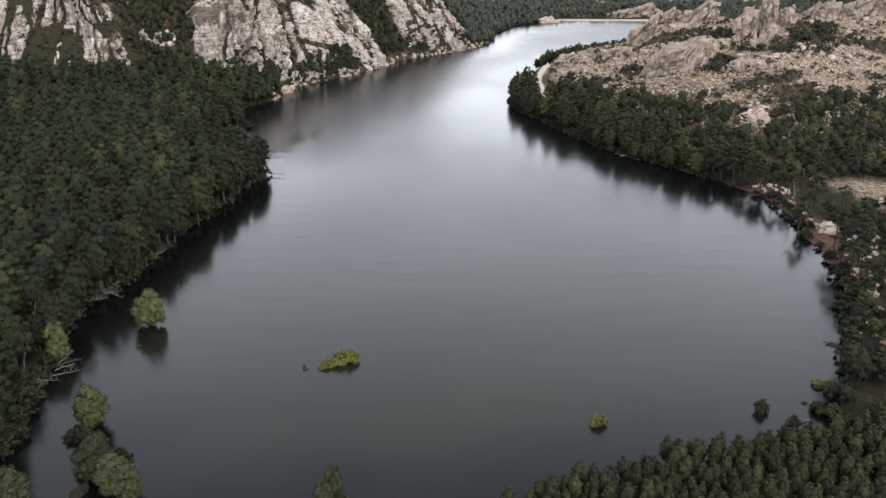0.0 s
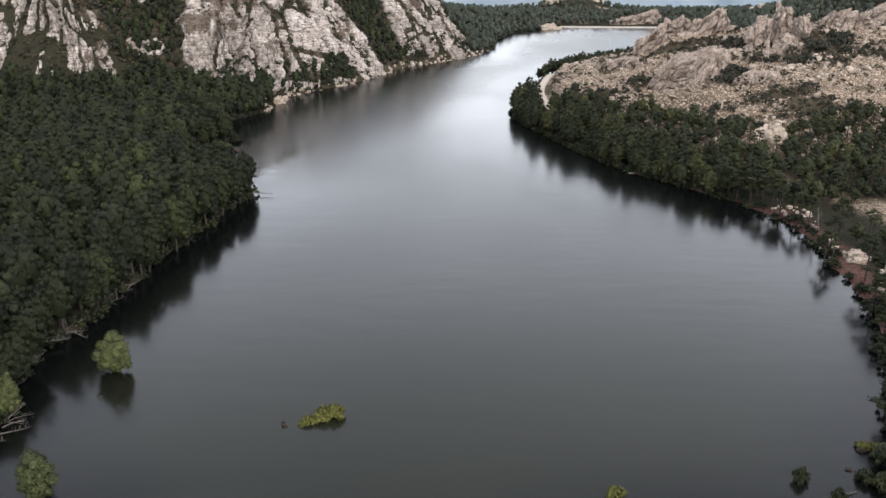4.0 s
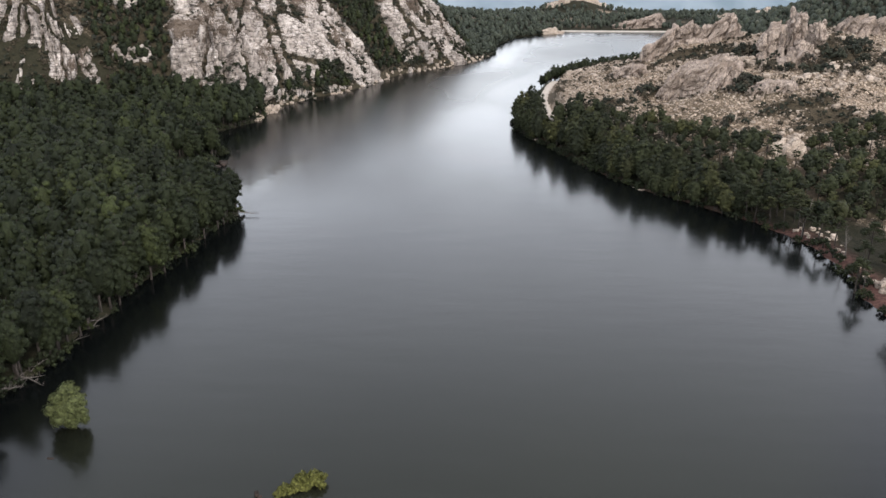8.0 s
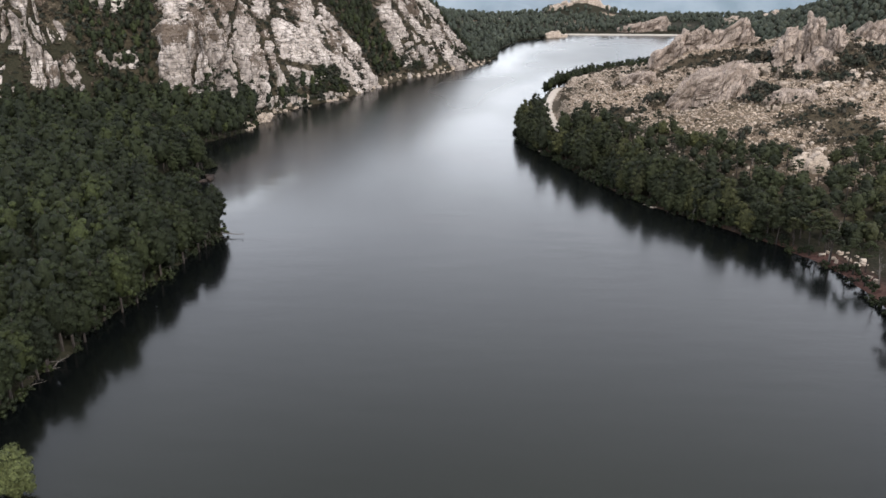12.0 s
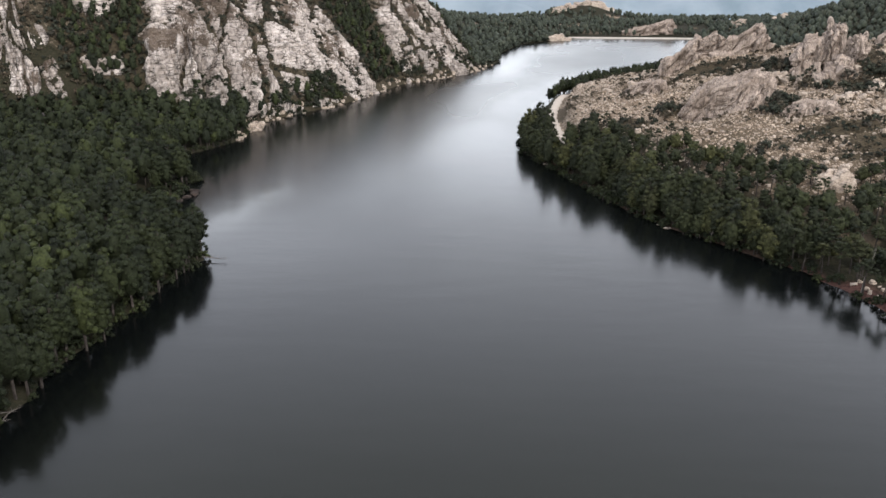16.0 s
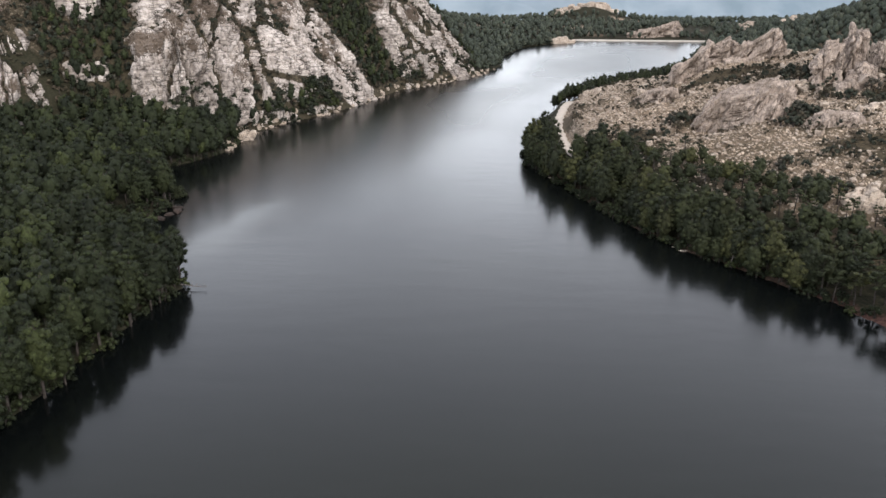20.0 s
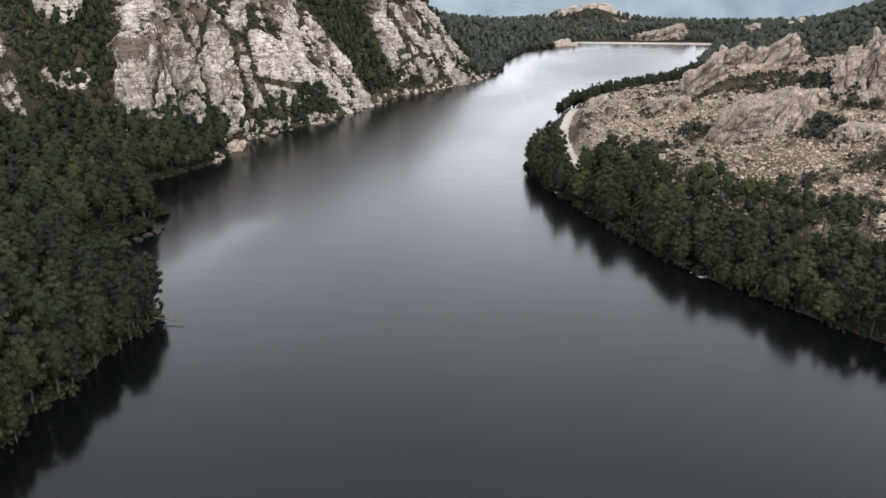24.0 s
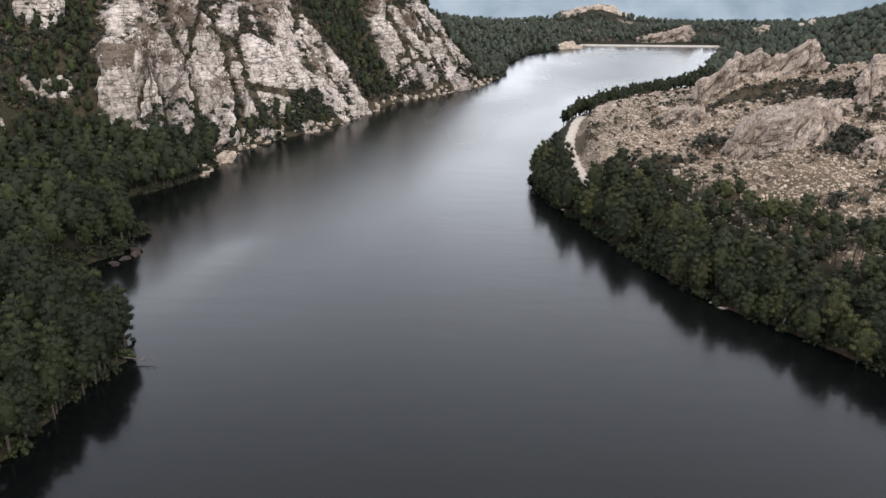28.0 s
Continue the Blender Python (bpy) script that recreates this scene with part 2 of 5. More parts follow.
def ground_material():
    m, nt, b = nodes_of("hillside_ground", 0.95, 0.1)

    def attr(key):
        a = nt.nodes.new("ShaderNodeAttribute")
        a.attribute_name = key
        return a.outputs["Fac"]
    big = texture(nt, "ShaderNodeTexNoise", 0.12, 6)
    fine = texture(nt, "ShaderNodeTexNoise", 1.6, 6)
    soil = ramp(nt, fine.outputs["Fac"], [(0.3, (0.06, 0.046, 0.031)), (0.7, (0.12, 0.092, 0.062))])
    grass = ramp(nt, fine.outputs["Fac"], [(0.3, (0.09, 0.067, 0.046)), (0.7, (0.17, 0.13, 0.092))])
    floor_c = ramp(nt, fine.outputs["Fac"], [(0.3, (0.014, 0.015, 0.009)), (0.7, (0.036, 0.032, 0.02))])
    red = ramp(nt, fine.outputs["Fac"], [(0.3, (0.05, 0.025, 0.021)), (0.7, (0.13, 0.072, 0.058))])
    base = mix(nt, ramp(nt, big.outputs["Fac"], [(0.42, (0, 0, 0)), (0.58, (1, 1, 1))]), soil, grass)
    warp = texture(nt, "ShaderNodeTexNoise", 1.1, 3)

    def uneven(t, amount):
        push = nt.nodes.new("ShaderNodeVectorMath")
        push.operation = "MULTIPLY_ADD"
        push.inputs[1].default_value = (amount, amount, amount)
        nt.links.new(warp.outputs["Color"], push.inputs[0])
        nt.links.new(t.inputs["Vector"].links[0].from_socket, push.inputs[2])
        nt.links.new(push.outputs[0], t.inputs["Vector"])
        return t
    stones = uneven(texture(nt, "ShaderNodeTexVoronoi", 1.25, 0), 1.3)
    edge = uneven(texture(nt, "ShaderNodeTexVoronoi", 1.25, 0), 1.3)
    edge.feature = "DISTANCE_TO_EDGE"
    small = uneven(texture(nt, "ShaderNodeTexVoronoi", 3.1, 0), 0.6)
    sep = nt.nodes.new("ShaderNodeSeparateColor")
    nt.links.new(stones.outputs["Color"], sep.inputs[0])
    stone_c = ramp(nt, sep.outputs[1], [(0.0, (0.23, 0.172, 0.125)), (0.5, (0.4, 0.31, 0.232)), (1.0, (0.56, 0.452, 0.352))])
    here = math_node(nt, "LESS_THAN", sep.outputs[0], attr("talus"))
    body = ramp(nt, edge.outputs["Distance"], [(0.05, (0, 0, 0)), (0.15, (1, 1, 1))])
    sep2 = nt.nodes.new("ShaderNodeSeparateColor")
    nt.links.new(small.outputs["Color"], sep2.inputs[0])
    here2 = math_node(nt, "LESS_THAN", sep2.outputs[0], math_node(nt, "MULTIPLY", attr("talus"), 0.8))
    body2 = ramp(nt, small.outputs["Distance"], [(0.3, (1, 1, 1)), (0.42, (0, 0, 0))])
    k1 = math_node(nt, "MULTIPLY", here, body)
    k2 = math_node(nt, "MULTIPLY", here2, body2)
    col = mix(nt, k2, base, (0.38, 0.31, 0.24))
    col = mix(nt, k1, col, stone_c)
    turf = ramp(nt, fine.outputs["Fac"], [(0.3, (0.035, 0.03, 0.019)), (0.7, (0.095, 0.074, 0.047))])
    spread = math_node(nt, "ADD", math_node(nt, "MULTIPLY", attr("heath"), 0.75), math_node(nt, "MULTIPLY", fine.outputs["Fac"], 0.6))
    col = mix(nt, ramp(nt, spread, [(0.6, (0, 0, 0)), (0.78, (0.95, 0.95, 0.95))]), col, turf)
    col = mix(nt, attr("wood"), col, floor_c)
    col = mix(nt, attr("red"), col, red)
    nt.links.new(col, b.inputs["Base Color"])
    h = math_node(nt, "ADD", math_node(nt, "ADD", k1, math_node(nt, "MULTIPLY", k2, 0.5)), math_node(nt, "MULTIPLY", fine.outputs["Fac"], 0.5))
    bump(nt, h, b, 0.9, 0.35)
    return m


GROUND = ground_material()


def water_material():
    m, nt, b = nodes_of("lake_water", 0.13, 0.5)
    b.inputs["IOR"].default_value = 1.33

    def attr(key):
        n = nt.nodes.new("ShaderNodeAttribute")
        n.attribute_name = key
        return n.outputs["Fac"]
    murk = texture(nt, "ShaderNodeTexNoise", 0.012, 3)
    deep = ramp(nt, murk.outputs["Fac"], [(0.35, (0.002, 0.0026, 0.0028)), (0.65, (0.0038, 0.0046, 0.0042))])
    # silt in the shallow near end; reflected sky painted pale on upper lake and lane
    silt_and_glare = ramp(nt, murk.outputs["Fac"], [(0.35, (0.011, 0.012, 0.0078)), (0.65, (0.0155, 0.0165, 0.0105))])
    nt.links.new(mix(nt, attr("silt_and_glare"), deep, silt_and_glare), b.inputs["Base Color"])
    calm = texture(nt, "ShaderNodeTexNoise", 0.018, 3, (1, 0.45, 1))
    nt.links.new(math_node(nt, "ADD", attr("wind"), ramp(nt, calm.outputs["Fac"], [(0.38, (0.0, 0.0, 0.0)), (0.62, (0.05, 0.05, 0.05))])), b.inputs["Roughness"])
    wave = texture(nt, "ShaderNodeTexNoise", 0.9, 3, (1, 1.6, 1))
    swell = texture(nt, "ShaderNodeTexNoise", 0.12, 2, (0.6, 1.8, 1))
    bump(nt, math_node(nt, "ADD", math_node(nt, "MULTIPLY", wave.outputs["Fac"], 0.35), swell.outputs["Fac"]), b, 0.2, 0.14)
    return m


WATER = water_material()


def plain(name, a, c, scale=0.8, rough=0.9, depth=0.05):
    m, nt, b = nodes_of(name, rough, 0.2)
    t = texture(nt, "ShaderNodeTexNoise", scale, 6)
    nt.links.new(ramp(nt, t.outputs["Fac"], [(0.3, a), (0.7, c)]), b.inputs["Base Color"])
    bump(nt, t.outputs["Fac"], b, 0.5, depth)
    return m


ROAD = plain("sandy_track", (0.42, 0.36, 0.3), (0.55, 0.48, 0.41), 0.7)
CONCRETE = plain("dam_concrete", (0.42, 0.39, 0.35), (0.55, 0.51, 0.46), 0.25)
# blue-grey base colour carries the aerial haze
FAR = plain("hazed_slopes", (0.15, 0.195, 0.23), (0.24, 0.285, 0.32), 0.006, 1.0, 3.0)

# ---- the plan: shores, cliff foot, track ----
LEFT_SHORE = [(-38, 72), (-46, 72), (-54, 76), (-57, 90), (-61, 100), (-60, 108), (-65, 116), (-66, 126), (-63, 138), (-62, 152),
              (-60, 175), (-58, 192), (-56, 203), (-54, 212), (-60, 222), (-68, 232), (-79, 243), (-80, 250), (-73, 258), (-77, 272), (-85, 281), (-92, 296), (-82, 307),
              (-77, 322), (-78, 341), (-69, 365), (-51, 392), (-33, 443), (-13, 467), (1, 490), (13, 522), (16, 562), (30, 616), (52, 640), (70, 662)]
RIGHT_SHORE = [(164, 667), (158, 650), (148, 620), (130, 575), (113, 522), (97, 492), (77, 470), (56, 446), (38, 414), (29, 388), (22, 352), (16.5, 322), (18, 310), (25, 290),
               (33, 266), (40, 250), (47, 238), (58, 223), (68, 210), (73, 198), (74, 180), (72.5, 165), (71.7, 151), (67.6, 136),
               (62, 122), (58, 112), (53, 103), (50, 95)]
NEAR_SHORE = [(45, 90), (36, 88), (24, 85), (12, 80), (2, 74), (-7, 73), (-14, 75), (-20, 71), (-30, 72)]
LAKE = np.array(LEFT_SHORE + RIGHT_SHORE + NEAR_SHORE, float)
CLIFF_FOOT = [(-260, 300, 8), (-165, 306, 8), (-140, 312, 7), (-112, 336, 6), (-92, 333, 3), (-82, 346, 2), (-68, 364, 0.8), (-50, 394, 0.5),
              (-33, 444, 0.5), (-12, 468, 0.5), (2, 490, 0.5), (2, 512, 1), (-15, 545, 2), (-60, 600, 5), (-180, 670, 8)]
TRACK = [(28.8, 293.5, 7.1), (27.7, 302, 6.6), (27.5, 322, 5.8), (28.3, 343, 5.3), (31.4, 364, 5.0), (35.5, 385, 4.8), (38.5, 396, 4.0), (40, 403, 2.8)]


def smooth_line(pts, spacing, passes):
    """A polyline resampled at even steps and rounded."""
    pts = np.array(pts, float)
    s = np.concatenate([[0], np.cumsum(np.linalg.norm(np.diff(pts[:, :2], axis=0), axis=1))])
    at = np.arange(0, s[-1], spacing)
    out = np.stack([np.interp(at, s, pts[:, k]) for k in range(pts.shape[1])], 1)
    for _ in range(passes):
        out[1:-1] = 0.25 * out[:-2] + 0.5 * out[1:-1] + 0.25 * out[2:]
    return at, out


FOOT_S, FOOT = smooth_line(CLIFF_FOOT, 3.0, 8)
TRACK_S, TRACK_LINE = smooth_line(TRACK, 2.0, 4)


def to_line(x, y, line):
    """Distance to an open polyline, which side (left is positive) and the index of the nearest point."""
    best, side, near = np.full(x.shape, 1e9), np.ones(x.shape), np.zeros(x.shape)
    for k in range(len(line) - 1):
        a, b = line[k, :2], line[k + 1, :2]
        ab = b - a
        t = np.clip(((x - a[0]) * ab[0] + (y - a[1]) * ab[1]) / (ab @ ab), 0, 1)
        px, py = x - a[0] - t * ab[0], y - a[1] - t * ab[1]
        d = np.hypot(px, py)
        closer = d < best
        best = np.where(closer, d, best)
        side = np.where(closer, np.sign(ab[0] * py - ab[1] * px), side)
        near = np.where(closer, k + t, near)
    return best, side, near


def shore(x, y):
    """Metres from the waterline: positive on land, negative in the lake."""
    ring = np.vstack([LAKE, LAKE[:1]])
    best = np.full(x.shape, 1e9)
    inside = np.zeros(x.shape, bool)
    for k in range(len(LAKE)):
        a, b = ring[k], ring[k + 1]
        ab = b - a
        t = np.clip(((x - a[0]) * ab[0] + (y - a[1]) * ab[1]) / (ab @ ab), 0, 1)
        best = np.minimum(best, np.hypot(x - a[0] - t * ab[0], y - a[1] - t * ab[1]))
        cut = ((a[1] > y) != (b[1] > y))
        xs = a[0] + (y - a[1]) / (b[1] - a[1] if b[1] != a[1] else 1e-9) * ab[0]
        inside ^= cut & (x < xs)
    d = np.where(inside, -best, best)
    wob = 0.9 * vnoise(xyz(x * 0.16, y * 0.16), 3).reshape(x.shape) + 0.4 * vnoise(xyz(x * 0.5, y * 0.5), 4).reshape(x.shape)
    d = d + wob
    # a narrow spit with willows, south-west
    t = np.clip((y - 66) / 22.0, 0, 1)
    spit = 0.7 - np.hypot(x + 40.5 + 6.5 * t, y - (66 + 22 * t))
    return np.maximum(d, spit)


def gauss(x, y, cx, cy, sx, sy, amp):
    return amp * np.exp(-((x - cx) / sx) ** 2 - ((y - cy) / sy) ** 2)


def dome_r(x, y):
    """Distance from the top of the stony hill on the eastern shore."""
    t = np.clip((x - 125) / 100.0, 0, 1)
    return np.hypot(x - 125 - 100 * t, y - 335 - 10 * t)


HEATH_PATCHES = [(59, 312, 8, 6), (78, 266, 6, 2.5), (88, 290, 6, 8), (94, 326, 10, 5), (104, 313, 13, 5), (122, 308, 9, 12), (99, 272, 8, 3.5),
                 (116, 298, 10, 4), (107, 264, 9, 4), (113, 260, 13, 5), (74, 334, 17, 3.5), (52, 329, 6, 5), (45, 300, 8, 4), (150, 300, 16, 8), (150, 268, 20, 4)]


def heath_at(x, y):
    """How far dry heath covers the stony hill, 0 to 1."""
    n = fbm(xyz(x * 0.09, y * 0.14), 4, 71).reshape(np.shape(x))
    cover = np.zeros(np.shape(x))
    for cx, cy, sx, sy in HEATH_PATCHES:
        cover = np.maximum(cover, gauss(x, y, cx, cy, sx * 1.25, sy * 1.25, 1.0))
    return np.clip(cover * 1.05 + 0.5 * n, 0, 1)


def height(x, y):
    x, y = np.asarray(x, float), np.asarray(y, float)
    d = shore(x, y)
    p = xyz(x, y)
    rough = fbm(p * 0.05, 4, 9).reshape(x.shape)
    land = np.clip(d, 0, None)
    z = 0.8 * np.tanh(land / 1.1) + 0.03 * np.minimum(land, 80) + 0.8 * rough * step(3, 25, land)
    # western massif
    fd, side, near = to_line(x, y, FOOT)
    fd = fd * side
    zb = np.interp(near, np.arange(len(FOOT)), FOOT[:, 2])
    rise = 54 * np.tanh(1.32 * np.clip(fd, 0, None) / 54)
    west = np.maximum(z, np.where(fd > 0, zb + rise + 1.6 * rough * step(0, 12, fd), z + (zb - 0.5) * np.exp(np.minimum(fd, 0) / 16)))
    z = np.where(x < 60, west, z) if x.size else z
    # eastern stony hill
    r = dome_r(x, y)
    dome = np.clip(33 - 0.25 * np.sqrt(r * r + 60), 0, None)
    z = np.maximum(z, z * 0.4 + dome * step(0, 13, land) * step(-10, 30, x) + 0.7 * rough * step(10, 30, land))
    # ledges and blocks of the stony ground
    rocky = (step(112, 80, r) * step(14, 26, land)).ravel()
    k = np.nonzero(rocky > 0)[0]
    if len(k):
        q = p[k]
        c1, c2, rnd, off = cells(q * np.array([0.16, 0.23, 1.0]) + 0.35 * np.stack([vnoise(q * 0.2, 90 + j) for j in range(3)], 1), 91)
        e1, e2, rnd2, off2 = cells(q * 0.48, 93)
        lump = 0.75 * (rnd - 0.4) + 0.9 * off[:, 1] - 0.4 * step(0.16, 0, c2 - c1) + 0.35 * (rnd2 - 0.5) - 0.25 * step(0.16, 0, e2 - e1)
        zz = z.ravel().copy()
        zz[k] += rocky[k] * lump * step(0.75, 0.2, heath_at(q[:, 0], q[:, 1]))
        z = zz.reshape(x.shape)
    # far ground
    far = (gauss(x, y, 330, 560, 110, 130, 50) + gauss(x, y, 20, 690, 60, 60, 3) + gauss(x, y, 95, 800, 34, 30, 12)
           + gauss(x, y, -130, 700, 70, 120, 55) + gauss(x, y, 480, 480, 150, 200, 40)
           + gauss(x, y, 80, 346, 14, 12, 3.5) - gauss(x, y, 66, 302, 16, 11, 5.5)
           + gauss(x, y, 138, 706, 18, 13, 5))
    z = z + far * step(0, 40, land)
    z = z - np.clip(y - 790, 0, 240) * 0.1 - np.clip(y - 960, 0, 1400) * 0.22 * step(960, 1100, y) - np.clip(-y - 500, 0, 1500) * 0.02
    # the track lies in a shelf
    td, _, tn = to_line(x, y, TRACK_LINE)
    tz = np.interp(tn, np.arange(len(TRACK_LINE)), TRACK_LINE[:, 2])
    z = z + (tz - z) * (1 - step(2.4, 6.0, td)) * step(0, 5, land)
    bed = -0.35 * np.minimum(-d, 14)
    return np.where(d > 0, z, np.minimum(bed, 0))


def axis(spans):
    out = [np.arange(a, b, s) for a, b, s in spans]
    return np.unique(np.concatenate(out))


gx = axis([(-4600, -900, 400), (-900, -260, 40), (-260, 26, 2.0), (26, 140, 1.1), (140, 250, 2.0), (250, 500, 12), (500, 1000, 50), (1000, 4700, 400)])
gy = axis([(-1500, -100, 100), (-100, 40, 12), (40, 245, 2.0), (245, 375, 1.1), (375, 500, 2.0), (500, 960, 6), (960, 1500, 40), (1500, 4700, 400)])
GX, GY = np.meshgrid(gx, gy, indexing="ij")
GZ = height(GX, GY)
fx, fy = GX.ravel(), GY.ravel()
fd, fside, _ = to_line(fx, fy, FOOT)
fd *= fside
gd = shore(fx, fy)
rr = dome_r(fx, fy)
patch = fbm(xyz(fx * 0.035, fy * 0.035), 4, 21)
talus = np.clip(step(118, 60, rr) * step(12, 22, gd) * (0.55 + 0.4 * step(-0.55, -0.1, patch)), 0, 0.95)
talus = np.maximum(talus, np.clip(step(0, 6, fd) * (0.28 + 0.5 * patch), 0, 0.7) * (fx < 60))
talus = np.maximum(talus, step(0.4, 0.6, patch) * 0.8 * (fy > 560) * step(20, 60, gd))
talus = np.maximum(talus, step(30, 5, np.hypot(fx - 95, (fy - 198) * 1.3)) * 0.8)
# wood: much darker ground in the woods, on their banks and round the upper lake
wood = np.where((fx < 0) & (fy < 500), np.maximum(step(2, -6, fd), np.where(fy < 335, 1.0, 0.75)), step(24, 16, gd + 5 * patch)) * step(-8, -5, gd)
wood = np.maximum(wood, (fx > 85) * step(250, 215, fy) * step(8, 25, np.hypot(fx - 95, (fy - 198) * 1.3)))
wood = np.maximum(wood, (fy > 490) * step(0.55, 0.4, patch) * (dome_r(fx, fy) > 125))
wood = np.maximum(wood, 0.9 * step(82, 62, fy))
tdist, tside, _ = to_line(fx, fy, TRACK_LINE)
uphill = (fy > 298) & (fy < 440) & (fx > 20) & (tside < 0)
wood = np.where(uphill, 0.0, wood)
talus = np.where(uphill & (rr < 112), np.maximum(talus, 0.9 * step(-0.5, -0.15, patch)), talus)
heath = heath_at(fx, fy) * step(125, 105, rr) * (fy > 225)
red = step(np.where((fy > 122) & (fy < 205), 7.0, 2.2), np.where((fy > 122) & (fy < 205), 2.0, 0.8), gd + 1.5 * patch) * ((fx > 30) * (fy < 215) * step(108, 122, fy) + 0.4 * (fx > 0) * (fy < 330) * (fy > 215))
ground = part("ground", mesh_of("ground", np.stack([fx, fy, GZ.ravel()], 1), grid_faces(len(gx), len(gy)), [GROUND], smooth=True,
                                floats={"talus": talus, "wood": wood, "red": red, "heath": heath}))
tagged(ground, "stony brown hillside ground sloping to the lake", "ground", kind="structure")

# water: one sheet over the lake
wx, wy = np.arange(-110, 200, 4.0), np.arange(55, 705, 4.0)
WX, WY = np.meshgrid(wx, wy, indexing="ij")
keep = (shore(WX.ravel(), WY.ravel()) < 9)
wf = grid_faces(len(wx), len(wy))
wf = wf[keep[wf].all(1)]
off_shore = -shore(WX.ravel(), WY.ravel())
lx, ly = WX.ravel(), WY.ravel()
gust = 12 * vnoise(xyz(lx * 0.03, ly * 0.03), 5)
# sheltered along the shores and at the near end, ruffled by wind on the open lake
wind = 0.115 + 0.055 * step(3, 26, off_shore) + 0.05 * step(15, 42, off_shore + gust) * step(110, 190, ly + gust) + 0.05 * step(300, 420, ly + gust)
# a smooth lane off the western point, with a calm pool behind it
along = np.clip((ly - 226) / 44.0, 0, 1)
wind = wind - 0.1 * np.exp(-((lx + 58 - 8 * along) / 4.5) ** 2) * step(218, 236, ly) * step(278, 262, ly)
wind = wind - 0.07 * gauss(lx, ly, -72, 291, 14, 9, 1.0)
wind = wind + 0.035 * step(0, 20, lx) * step(20, 4, off_shore)
wind = np.clip(wind, 0.05, 0.4)
# lane and upper-lake terms paint sky reflection into the base colour
lane = np.exp(-((lx + 58.5 - 9 * along) / 6.0) ** 2) * step(216, 240, ly) * step(280, 258, ly)
silt_and_glare = np.maximum(step(210, 92, ly + 0.6 * gust) * step(2, 20, off_shore), np.maximum(lane, 0.75 * step(250, 350, ly + gust) * step(0, 30, off_shore)))
water = part("water", mesh_of("water", xyz(lx, ly, 0.0), wf, [WATER], smooth=True, floats={"wind": wind, "silt_and_glare": silt_and_glare}))
tagged(water, "still dark grey-green reservoir water", "water", kind="structure")

# distant slopes, aerial haze put into their blue-grey colour
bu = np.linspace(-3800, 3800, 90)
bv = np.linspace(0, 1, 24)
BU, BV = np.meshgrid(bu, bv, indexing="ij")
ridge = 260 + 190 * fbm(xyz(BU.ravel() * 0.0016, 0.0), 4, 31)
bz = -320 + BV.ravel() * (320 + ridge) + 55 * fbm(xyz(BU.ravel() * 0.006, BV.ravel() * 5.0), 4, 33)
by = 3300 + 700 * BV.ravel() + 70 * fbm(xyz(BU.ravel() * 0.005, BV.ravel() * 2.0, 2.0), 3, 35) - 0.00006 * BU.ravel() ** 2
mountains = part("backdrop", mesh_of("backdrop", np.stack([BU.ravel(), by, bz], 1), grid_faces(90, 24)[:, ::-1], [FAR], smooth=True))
tagged(mountains, "mountain slopes in the distance, painted in hazy blue-grey", "mountains", kind="structure")

# the sandy track
side_n = np.gradient(TRACK_LINE[:, :2], axis=0)
side_n = np.stack([-side_n[:, 1], side_n[:, 0]], 1) / np.linalg.norm(side_n, axis=1)[:, None]
tv = []
for k, (c, nrm) in enumerate(zip(TRACK_LINE, side_n)):
    for j, o in enumerate((-1.6, -1.4, -0.5, 0.5, 1.4, 1.6)):
        q = c[:2] + nrm * (o + 0.2 * math.sin(k * 1.7 + j) + 0.15 * math.sin(k * 0.6 + 2 * j))
        tv.append((q[0], q[1], c[2] + (0.1 if 0 < j < 5 else -0.3) + 0.03 * math.cos(j * 2.0)))
road = part("road", mesh_of("road", tv, grid_faces(len(TRACK_LINE), 6)[:, ::-1], [ROAD], smooth=True))
tagged(road, "pale sandy track curving round the headland", "road", kind="structure")


# ---- rock ----
def fract(v):
    return v - np.floor(v)


def joint_relief(p, big, small, seed, lean=28, long=2.1):
    """Relief of jointed granite at points p, in metres: tilted plane faces parted by narrow cracks, at two sizes."""
    w = p + 0.09 * big * np.stack([vnoise(p * 1.6 / big, seed + k) for k in (1, 2, 3)], 1)
    a = math.radians(lean)
    q = np.stack([w[:, 0] * math.cos(a) + w[:, 2] * math.sin(a), w[:, 1], -w[:, 0] * math.sin(a) + w[:, 2] * math.cos(a)], 1)
    out = 0.1 * small * fbm(p * 0.9, 3, seed + 9)
    for size, amp, s in ((big, 1.0, seed), (small, 0.8, seed + 5)):
        f1, f2, rnd, off = cells(q / np.array([size, size, size * long]), s)
        tilt = np.stack([fract(rnd * 7.13), fract(rnd * 17.7), fract(rnd * 41.3)], 1) - 0.5
        out += amp * size * (0.2 * (rnd - 0.5) + 0.42 * (off * tilt).sum(1) - 0.3 * step(0.17, 0.05, f2 - f1))
    return out


